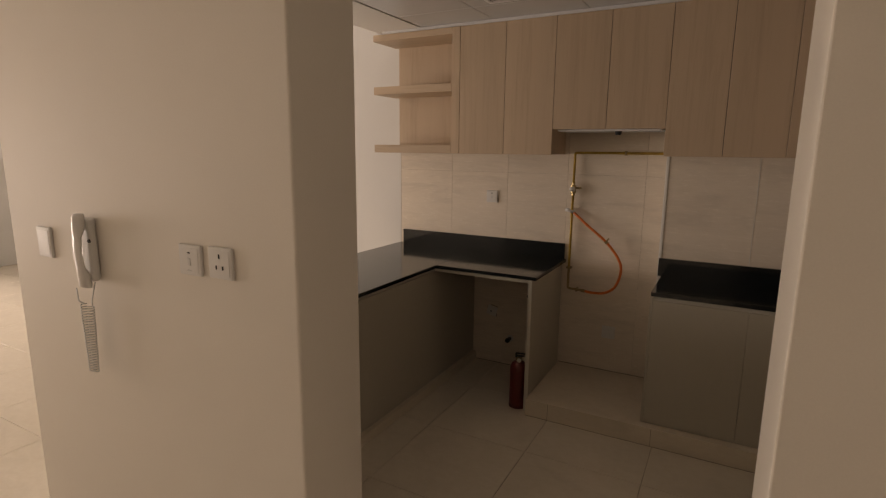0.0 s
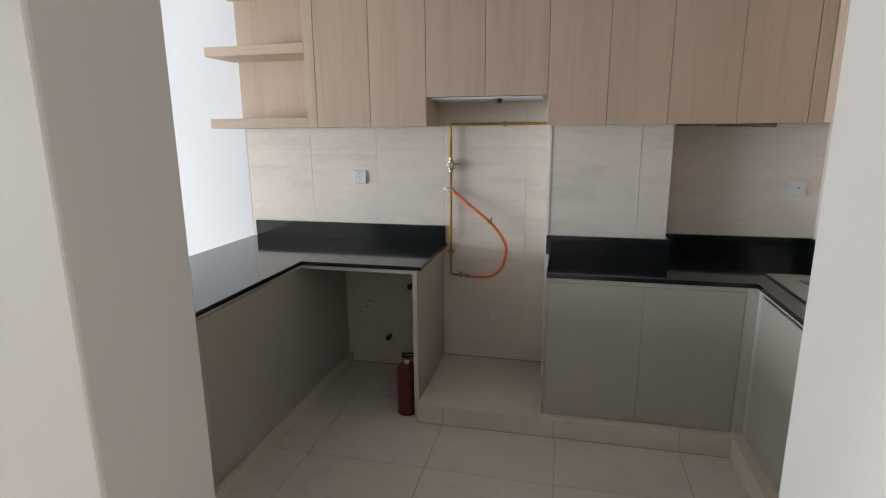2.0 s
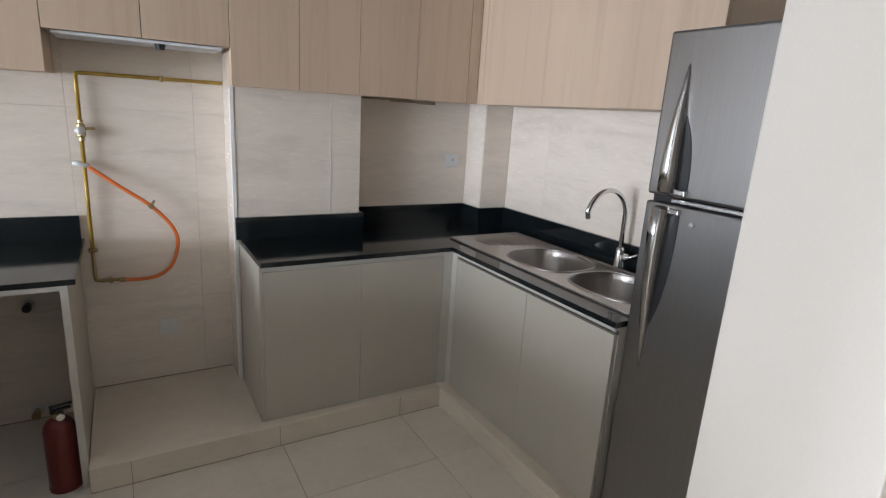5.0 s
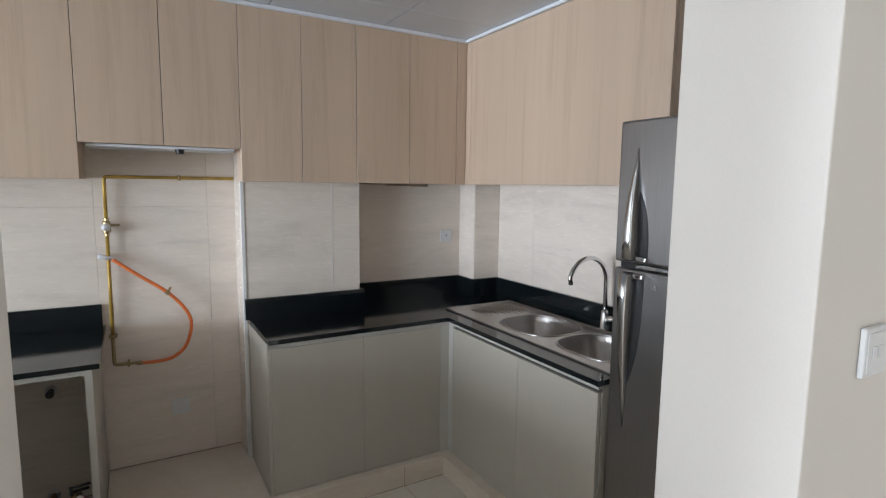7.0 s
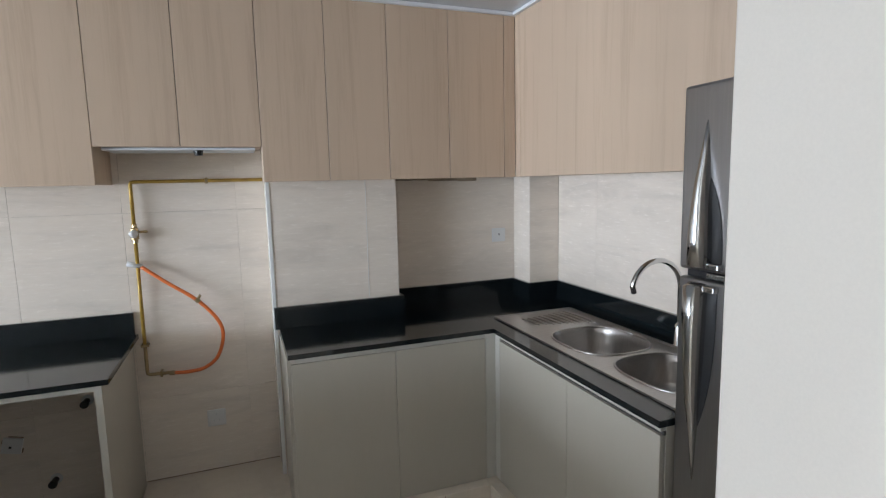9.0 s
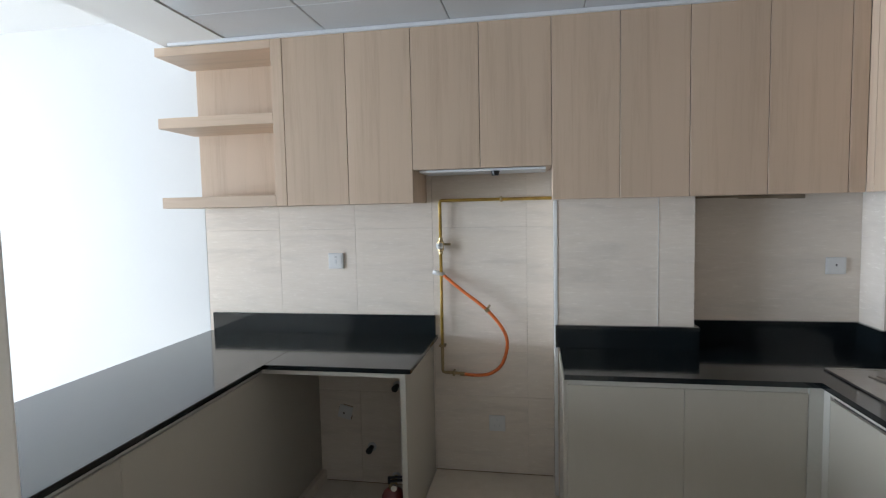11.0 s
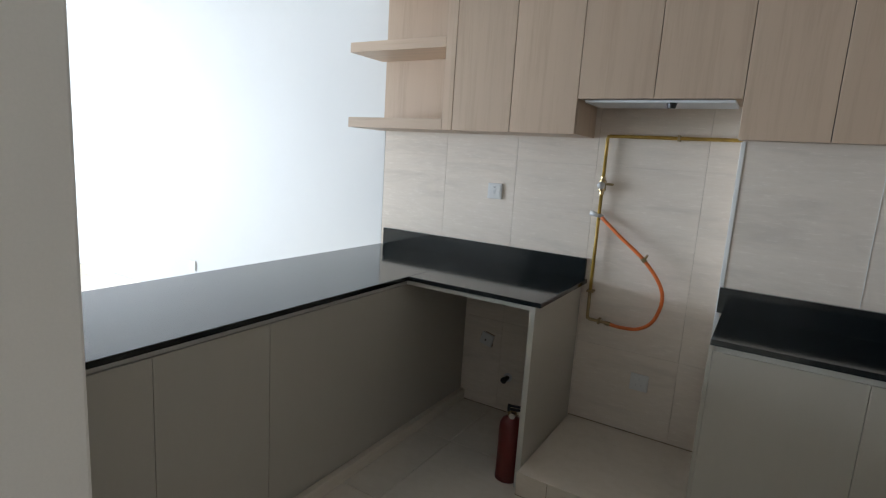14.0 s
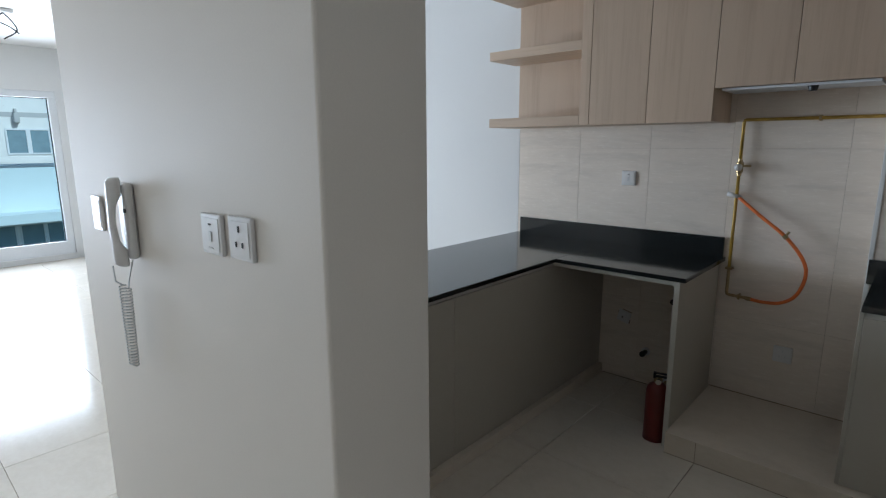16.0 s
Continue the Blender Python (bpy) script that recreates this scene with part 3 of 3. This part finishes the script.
def tap():
    t = thing("tap", (1.108, 2.357, TOP + 0.001), "chrome gooseneck mixer tap behind the sink", "tap")
    x, y, z = 1.108, 2.357, TOP + 0.001
    part("base", lathe([(0.026, z), (0.026, z + 0.008), (0.021, z + 0.012), (0.021, z + 0.085), (0.017, z + 0.095), (0.012, z + 0.10)], x, y), CHROME, t, smooth=True)
    r = 0.125
    pts = [(x, y, z + 0.09), (x, y, z + 0.2)] + arc((x - r, y, 1.13), r, 0, radians(165), 18, (1, 0, 0), (0, 0, 1))
    pts += [pts[-1] + Vector((0.006, 0, -0.03))]
    part("spout", tube(pts, 0.0115, 14), CHROME, t, smooth=True)
    part("lever", tube([(x, y - 0.02, z + 0.06), (x, y - 0.045, z + 0.06), (x, y - 0.06, z + 0.064), (x, y - 0.10, z + 0.085)], [0.018, 0.018, 0.007, 0.006], 14), CHROME, t, smooth=True)


tap()


# ---- fridge ----
def handle_bar(name, y, zs, xs_out, widths, parent):
    """Tapered bowed bar: depth and width by height."""
    bm = bmesh.new()
    rings = []
    for z, xo, w in zip(zs, xs_out, widths):
        ring = []
        for k in range(12):
            a = math.pi * k / 11
            ring.append(bm.verts.new((0.578 - xo * math.sin(a) ** 0.7, y + w * math.cos(a), z)))
        rings.append(ring)
    for a, b in zip(rings, rings[1:]):
        for k in range(11):
            bm.faces.new((a[k], a[k + 1], b[k + 1], b[k]))
    bm.faces.new(rings[0])
    bm.faces.new(rings[-1][::-1])
    bmesh.ops.recalc_face_normals(bm, faces=bm.faces)
    return part(name, bm, PEWTER, parent, "polished metal handle", smooth=True)


def grip_recess(y, z0, z1, w, parent):
    """Dark wedge beside a handle, wide at z0 and closing to z1."""
    bm = bmesh.new()
    n = 10
    front, back = [], []
    outline = [(y, z0), (y - w, z0)]
    for k in range(1, n):
        u = k / n
        outline.append((y - w * (1 - u ** 3), z0 + (z1 - z0) * u))
    outline.append((y, z1))
    for yy, zz in outline:
        front.append(bm.verts.new((0.5745, yy, zz)))
        back.append(bm.verts.new((0.580, yy, zz)))
    bm.faces.new(front)
    bm.faces.new(back[::-1])
    m = len(outline)
    for k in range(m):
        bm.faces.new((front[k], back[k], back[(k + 1) % m], front[(k + 1) % m]))
    bmesh.ops.recalc_face_normals(bm, faces=bm.faces)
    part("recess", bm, BLACK, parent, "black grip recess")


def fridge():
    f = thing("fridge", (0.88, 1.53, 0), "dark brushed-steel two-door fridge freezer with curved handles", "fridge")
    y0, y1 = 1.225, 1.837
    part("body", box(0.622, XR - 0.03, y0 + 0.003, y1 - 0.003, 0.03, 1.822, 0.006), FRIDGE_SIDE, f)
    for k in range(4):
        part("foot", lathe([(0.02, 0.0), (0.02, 0.03)], 0.68 + 0.42 * (k % 2), 1.29 + 0.46 * (k // 2), 14), BLACK, f)
    up = part("freezer_door", box(0.576, 0.62, y0, y1, 1.334, 1.83, 0.009, 3), FRIDGE_STEEL, f)
    low = part("fridge_door", box(0.576, 0.62, y0, y1, 0.05, 1.312, 0.009, 3), FRIDGE_STEEL, f)
    part("gasket", box(0.60, 0.621, y0 + 0.01, y1 - 0.01, 1.312, 1.334), BLACK, f)
    part("divider_trim", box(0.580, 0.599, y0, y1 - 0.09, 1.315, 1.331, 0.004), PEWTER, f, "polished trim strip between the doors")
    outs, wide = (0.022, 0.046, 0.048, 0.043, 0.032, 0.015, 0.001), (0.028, 0.031, 0.030, 0.026, 0.019, 0.011, 0.003)
    handle_bar("handle", 1.755, (1.344, 1.352, 1.42, 1.50, 1.58, 1.66, 1.74), outs, wide, up)
    handle_bar("handle", 1.765, (1.302, 1.294, 1.21, 1.09, 0.97, 0.86, 0.72), outs, wide, low)
    grip_recess(1.745, 1.346, 1.60, 0.052, up)
    grip_recess(1.755, 1.300, 0.885, 0.052, low)
    part("grip_cap", box(0.556, 0.577, 1.688, 1.728, 1.344, 1.362, 0.004), PEWTER, up)
    part("grip_cap", box(0.556, 0.577, 1.698, 1.738, 1.283, 1.301, 0.004), PEWTER, low)
    part("lock", tube([(0.577, 1.655, 1.262), (0.569, 1.655, 1.262)], 0.009, 16), CHROME, low, "round chrome lock")


fridge()


# ---- gas pipe and hose ----
def gas_pipe():
    g = thing("gas_pipe", (-1.05, YB, 0.686), "yellow painted gas pipe on the tiled wall", "pipe")
    y = YB - 0.03
    part("pipe", tube([(-0.457, y, 1.621), (-1.038, y, 1.621), (-1.046, y, 1.618), (-1.05, y, 1.609), (-1.05, y, 1.411)], 0.0085), MUSTARD, g, smooth=True)
    part("pipe", tube([(-1.05, y, 1.341), (-1.052, y, 0.826)], 0.0085), MUSTARD, g, smooth=True)
    part("pipe", tube([(-1.052, y, 0.827), (-1.052, y, 0.693), (-1.050, y, 0.682), (-1.04, y, 0.677), (-0.94, y, 0.674)], 0.0085), BRASS, g, smooth=True)
    v = part("valve", tube([(-1.05, y, 1.421), (-1.05, y, 1.406), (-1.05, y, 1.401), (-1.05, y, 1.351), (-1.05, y, 1.346), (-1.05, y, 1.331)], [0.012, 0.012, 0.018, 0.018, 0.012, 0.012], 10), BRASS, g, "brass gas valve")
    part("valve_cap", tube([(-1.066, y, 1.376), (-1.05, y - 0.022, 1.376), (-1.045, y - 0.03, 1.376)], [0.012, 0.020, 0.014]), PLASTIC, v, "white valve cap", smooth=True)
    part("valve_lever", box(-1.045, -0.995, y - 0.004, y + 0.004, 1.378, 1.39, 0.002, 1), BRASS, v)
    part("tee", tube([(-1.095, y, 1.234), (-1.07, y, 1.228), (-1.03, y - 0.004, 1.218)], [0.013, 0.013, 0.010]), PLASTIC, g, "white wrapped tee joint", smooth=True)
    for x, z, up in ((-0.72, 1.621, 0), (-1.051, 0.826, 1), (-0.99, 0.675, 0)):
        part("clip", box(x - 0.006, x + 0.006, y - 0.013, YB - 0.001, z - 0.014, z + 0.014, 0.002, 1) if not up else box(x - 0.018, x + 0.018, y - 0.012, YB - 0.001, z - 0.006, z + 0.006, 0.002, 1), BRASS, g)


def gas_hose():
    h = thing("gas_hose", (-0.85, YB, 0.676), "orange rubber gas hose hanging in a loop", "hose")
    y = YB - 0.035
    pts = spline([(-1.035, y, 1.216), (-0.93, y - 0.02, 1.134), (-0.80, y - 0.03, 1.034), (-0.716, y - 0.03, 0.930), (-0.695, y - 0.02, 0.842),
                  (-0.726, y - 0.012, 0.735), (-0.79, y - 0.006, 0.681), (-0.87, y, 0.668), (-0.945, y, 0.673)], 8)
    part("tube", tube(pts, 0.0088, 12), ORANGE, h, smooth=True)
    part("clamp", tube([(-0.807, y - 0.03, 1.042), (-0.793, y - 0.03, 1.025)], 0.012), BRASS, h)
    part("clamp_screw", tube([(-0.80, y - 0.032, 1.036), (-0.785, y - 0.032, 1.061)], 0.006), BRASS, h)
    part("end_clamp", tube([(-0.955, y, 0.6735), (-0.93, y, 0.6725)], 0.0115), BRASS, h)


gas_pipe()
gas_hose()


# ---- fire extinguisher ----
def extinguisher():
    x, y = -1.190, 3.0
    e = thing("fire_extinguisher", (x, y, 0), "dark red fire extinguisher standing beside the panel", "extinguisher")
    part("cylinder", lathe([(0.050, 0.001), (0.054, 0.006), (0.055, 0.02), (0.055, 0.25), (0.052, 0.275), (0.042, 0.295), (0.026, 0.306), (0.018, 0.31)], x, y, 32), RED, e, smooth=True)
    part("base_ring", lathe([(0.0565, 0.001), (0.0565, 0.018), (0.0553, 0.0195)], x, y, 32), RED, e)
    part("neck", lathe([(0.018, 0.308), (0.021, 0.312), (0.021, 0.328), (0.015, 0.332)], x, y, 20), BRASS, e, smooth=True)
    part("lever", turned(boxes((-0.022, 0.045, -0.009, 0.009, 0.337, 0.344), (-0.022, 0.05, -0.009, 0.009, 0.354, 0.360), (-0.024, -0.012, -0.009, 0.009, 0.33, 0.362), bevel=0.002),
                         Matrix.Translation((x, y, 0)) @ Matrix.Rotation(radians(15), 4, 'Z')), BLACK, e)
    part("gauge", tube([(x + 0.01, y - 0.018, 0.322), (x + 0.012, y - 0.032, 0.322)], 0.014, 16), CHROME, e)


extinguisher()


# ---- sockets and switches ----
def plate_on(name, c, w, h, facing, label, category, marks, group=""):
    """Wall plate with raised edge; facing 'S' looks to -y. marks: dark slots as (dx, dz, w, h)."""
    t = thing(name, c, label, category, group)
    x, y, z = c
    part("cover", box(x - w / 2, x + w / 2, y - 0.011, y - 0.001, z - h / 2, z + h / 2, 0.003, 2), PLASTIC, t)
    part("centre", box(x - w * 0.40, x + w * 0.40, y - 0.0125, y - 0.0111, z - h * 0.40, z + h * 0.40, 0.0006, 1), PLASTIC, t)
    for name2, dx, dz, mw, mh, mat in marks:
        part(name2, box(x + dx - mw / 2, x + dx + mw / 2, y - 0.0145, y - 0.0126, z + dz - mh / 2, z + dz + mh / 2, 0.0004, 1), mat, t)
    return t


# raised dark blocks paint the shade inside the pin slots
THREE = [("slot", 0, 0.020, 0.005, 0.013, SLOT), ("slot", -0.013, -0.012, 0.005, 0.011, SLOT), ("slot", 0.013, -0.012, 0.005, 0.011, SLOT)]
FAINT = [(n, dx, dz, w, h, CORD) for n, dx, dz, w, h, m in THREE]
SPUR = [("lamp", 0, 0.022, 0.010, 0.004, SLOT), ("rocker", 0, -0.004, 0.012, 0.022, CORD)]
plate_on("wall_socket", (-1.66, YB, 1.295), 0.088, 0.088, 'S', "white socket plate on the beige tiles above the worktop", "socket", SPUR, "wall plates")
plate_on("wall_socket", (0.880, YR, 1.263), 0.088, 0.082, 'S', "white socket plate on the shaded recess tiles", "socket", [("slot", 0, 0.004, 0.006, 0.012, SLOT)], "wall plates")
plate_on("wall_socket", (-0.758, YB, 0.393), 0.088, 0.088, 'S', "cream socket plate low in the cooker space", "socket", FAINT, "wall plates")
worn = plate_on("wall_socket", (-1.635, YB, 0.416), 0.080, 0.075, 'S', "chipped crooked socket plate in the washing machine space", "socket", [("slot", -0.005, -0.006, 0.010, 0.010, SLOT)], "wall plates")
for dx, dz, w, h in ((0.008, 0.041, 0.06, 0.006), (0.043, -0.022, 0.006, 0.024), (-0.042, 0.014, 0.005, 0.018)):
    part("chipped_edge", box(-1.635 + dx - w / 2, -1.635 + dx + w / 2, YB - 0.004, YB - 0.0008, 0.416 + dz - h / 2, 0.416 + dz + h / 2, 0.0012, 1), GRIME_SHADE, worn, "dark broken tile edge")
worn.rotation_euler = (0, radians(14), 0)
plate_on("wall_socket", (-4.52, YB, 0.40), 0.088, 0.088, 'S', "white socket plate low on the living room wall", "socket", [], "wall plates")
plate_on("wall_switch", (-1.452, YF, 1.309), 0.094, 0.090, 'S', "white isolator plate beside the door phone", "switch", SPUR + [("print", 0, -0.030, 0.02, 0.003, CORD)], "wall plates")
plate_on("wall_socket", (-1.324, YF, 1.313), 0.094, 0.090, 'S', "white three-pin socket plate beside the isolator", "socket", THREE, "wall plates")
plate_on("wall_switch", (0.219, YF, 1.307), 0.092, 0.092, 'S', "white double light switch on the cream wall", "switch", [("rocker", -0.012, 0, 0.016, 0.022, PLASTIC), ("rocker", 0.010, 0, 0.016, 0.022, PLASTIC)], "wall plates")
plate_on("wall_switch", (-2.25, YF, 1.29), 0.088, 0.11, 'S', "white blank plate behind the door phone", "switch", [], "wall plates")


def pipe_stub(x, z, label, mat):
    s = thing("water_outlet", (x, YB, z), label, "pipe stub")
    part("flange", turned(lathe([(0.026, 0), (0.026, 0.004), (0.016, 0.01)], 0, 0, 20), Matrix.Translation((x, YB - 0.001, z)) @ Matrix.Rotation(radians(90), 4, 'X')), CORD, s)
    part("stub", turned(lathe([(0.014, 0.008), (0.014, 0.05), (0.018, 0.052), (0.018, 0.065)], 0, 0, 20), Matrix.Translation((x, YB - 0.001, z)) @ Matrix.Rotation(radians(90), 4, 'X')), mat, s)


pipe_stub(-1.481, 0.217, "dark drain stub low in the wall", BLACK)
pipe_stub(-1.321, 0.583, "dark water tap stub under the worktop", BLACK)
pipe_stub(-1.34, 0.05, "dark brown pipe stub near the floor", BRASS)


# ---- door phone ----
def door_phone():
    x, y = -1.952, YF + 0.006
    p = thing("door_phone", (x, y, 1.295), "white wall door phone with handset on its cradle", "telephone")
    part("cradle", box(x - 0.030, x + 0.029, y - 0.036, y - 0.007, 1.185, 1.400, 0.012, 3), PLASTIC, p)
    bm = bmesh.new()
    rings = []
    prof = [(1.170, 0.030, 0.020), (1.177, 0.036, 0.030), (1.215, 0.040, 0.030), (1.240, 0.052, 0.016), (1.290, 0.060, 0.014), (1.340, 0.054, 0.016), (1.365, 0.042, 0.030), (1.405, 0.038, 0.030), (1.415, 0.032, 0.020)]
    for z, out, half in prof:
        ring = []
        for k in range(16):
            a = 2 * math.pi * k / 16
            ring.append(bm.verts.new((x + 0.010 + 0.020 * math.cos(a), y - 0.030 - out * 0.6 + 0.6 * half * math.sin(a), z)))
        rings.append(ring)
    for a, b in zip(rings, rings[1:]):
        for k in range(16):
            bm.faces.new((a[k], a[(k + 1) % 16], b[(k + 1) % 16], b[k]))
    bm.faces.new(rings[0][::-1])
    bm.faces.new(rings[-1])
    part("handset", bm, PLASTIC, p, smooth=True)
    part("button", tube([(x + 0.03, y - 0.035, 1.325), (x + 0.03, y - 0.040, 1.325)], 0.006), SLOT, p)
    pts = [Vector((x - 0.012, y - 0.07, 1.170)), Vector((x - 0.012, y - 0.068, 1.125))]
    n = 420
    lo = 0.875
    for k in range(n + 1):
        u = k / n
        if u < 0.5:
            z = 1.11 - (1.11 - lo) * (u / 0.5)
            cx = x - 0.022 + 0.012 * (u / 0.5)
        else:
            z = lo + (1.11 - lo) * ((u - 0.5) / 0.5)
            cx = x + 0.022 - 0.012 * ((1 - u) / 0.5)
        a = 2 * math.pi * 52 * u
        pts.append(Vector((cx + 0.0095 * math.cos(a), y - 0.05 + 0.0095 * math.sin(a), z)))
    pts += [Vector((x + 0.022, y - 0.045, 1.125)), Vector((x + 0.025, y - 0.03, 1.185))]
    part("coiled_cord", tube(pts, 0.0022, 5), CORD, p, smooth=True)


door_phone()


# ---- ceiling vent and living room lamp wires ----
def ceiling_vent():
    cx, cy = -1.238, 2.72
    v = thing("ceiling_vent", (cx, cy, CEIL), "white square ceiling diffuser with nested louvres", "air vent")
    part("backing", box(cx - 0.15, cx + 0.15, cy - 0.15, cy + 0.15, CEIL - 0.004, CEIL - 0.001), SLOT, v)
    for k, h in enumerate((0.165, 0.125, 0.09, 0.055)):
        w = 0.020 if k == 0 else 0.012
        z = CEIL - 0.012 - 0.003 * k
        part("louvre" if k else "frame", boxes((cx - h, cx + h, cy - h, cy - h + w, z, CEIL - 0.0045), (cx - h, cx + h, cy + h - w, cy + h, z, CEIL - 0.0045),
                                               (cx - h, cx - h + w, cy - h + w, cy + h - w, z, CEIL - 0.0045), (cx + h - w, cx + h, cy - h + w, cy + h - w, z, CEIL - 0.0045), bevel=0.002), ALU, v)


ceiling_vent()
sp = thing("sprinkler", (-0.64, 2.77, CEIL), "small chrome sprinkler head in the ceiling", "sprinkler")
part("rose", lathe([(0.028, CEIL - 0.006), (0.03, CEIL - 0.001)], -0.64, 2.77), CHROME, sp)
part("head", lathe([(0.012, CEIL - 0.03), (0.008, CEIL - 0.006)], -0.64, 2.77), BRASS, sp)


def lamp_point():
    x, y = -6.72, 1.55
    l = thing("lamp_point", (x, y, HIGH), "bare ceiling lamp point with hanging loose wires", "lamp")
    part("rose", lathe([(0.06, HIGH - 0.03), (0.075, HIGH - 0.02), (0.08, HIGH - 0.001)], x, y, 24), PLASTIC, l, smooth=True)
    part("wire", tube(spline([(x, y, HIGH - 0.03), (x + 0.03, y + 0.05, HIGH - 0.10), (x + 0.02, y + 0.08, HIGH - 0.18), (x, y - 0.02, HIGH - 0.26)], 6), 0.006, 8), SLOT, l, smooth=True)
    part("wire", tube(spline([(x, y, HIGH - 0.03), (x - 0.02, y - 0.06, HIGH - 0.09), (x, y + 0.04, HIGH - 0.15), (x, y + 0.10, HIGH - 0.20)], 6), 0.006, 8), SLOT, l, smooth=True)


lamp_point()

# ---- tiles, piece by piece ----
def tile_piece(owner, mesh, at):
    o = new("tile", mesh)
    o.parent = owner
    o.location = at
    return o


TILE_MESH = {}


def tile_mesh(w, d, h, mat, key):
    k = (round(w, 3), round(d, 3), round(h, 3), key)
    if k not in TILE_MESH:
        TILE_MESH[k] = mesh_of("tile", box(-w / 2, w / 2, -d / 2, d / 2, -h / 2, h / 2, 0.0005, 1), mat)
    return TILE_MESH[k]


def tiled_face_y(owner, y, xs, zs):
    """Tiles facing -y between the joints xs and zs."""
    for a, b in zip(xs, xs[1:]):
        for c, d in zip(zs, zs[1:]):
            tile_piece(owner, tile_mesh(b - a - 0.0009, 0.008, d - c - 0.0009, WALL_TILE, "w"), ((a + b) / 2, y + 0.004, (c + d) / 2))


def tiled_face_x(owner, x, ys, zs):
    for a, b in zip(ys, ys[1:]):
        for c, d in zip(zs, zs[1:]):
            tile_piece(owner, tile_mesh(0.008, b - a - 0.0009, d - c - 0.0009, WALL_TILE, "w"), (x + 0.004, (a + b) / 2, (c + d) / 2))


ZJ = (0.001, 0.540, 1.474, CEIL - 0.002)
tiled_face_y(wall_north, YB, (-2.468, -2.0, -1.543, -1.10, -0.589, CX0 + 0.002), ZJ)
tiled_face_y(wall_north, YR, (CX1 - 0.004, DX0 + 0.004), (0.001, 0.70, 1.63, CEIL - 0.002))
w1, w2 = bpy.data.objects["wall_chase_1"], bpy.data.objects["wall_chase_2"]
tiled_face_y(w1, CY, (CX0 + 0.012, 0.0335, CX1), (0.001, 0.70, 1.63, CEIL - 0.002))
tiled_face_x(w1, CX0, (CY + 0.012, YB - 0.001), ZJ)
for c, d in ((0.70, 1.63),):
    tile_piece(w1, tile_mesh(0.008, YR - CY - 0.012, d - c - 0.002, WALL_TILE, "w"), (CX1 - 0.004, (CY + YR) / 2 + 0.005, (c + d) / 2))
tiled_face_x(w2, DX0, (DY + 0.009, YR - 0.001), (0.70, 1.63))
tiled_face_y(w2, DY, (DX0, XR - 0.001), (0.70, 1.63))
tiled_face_x(wall_east, XR, (YK + 0.026, 2.10, 3.02, DY - 0.001), (0.001, 0.70, 1.63, CEIL - 0.002))

G = 0.607
x = -0.96 - 14 * G
while x < 1.5:
    y = 2.506 - 11 * G
    while y < YB:
        a, b = max(x, XW), min(x + G, 1.4)
        c, d = max(y, YL if x < -2.5 else YS), min(y + G, YB)
        if b - a > 0.02 and d - c > 0.02:
            tile_piece(floor, tile_mesh(b - a - 0.003, d - c - 0.003, 0.012, FLOOR_TILE, "f"), ((a + b) / 2, (c + d) / 2, -0.006))
        y += G
    x += G
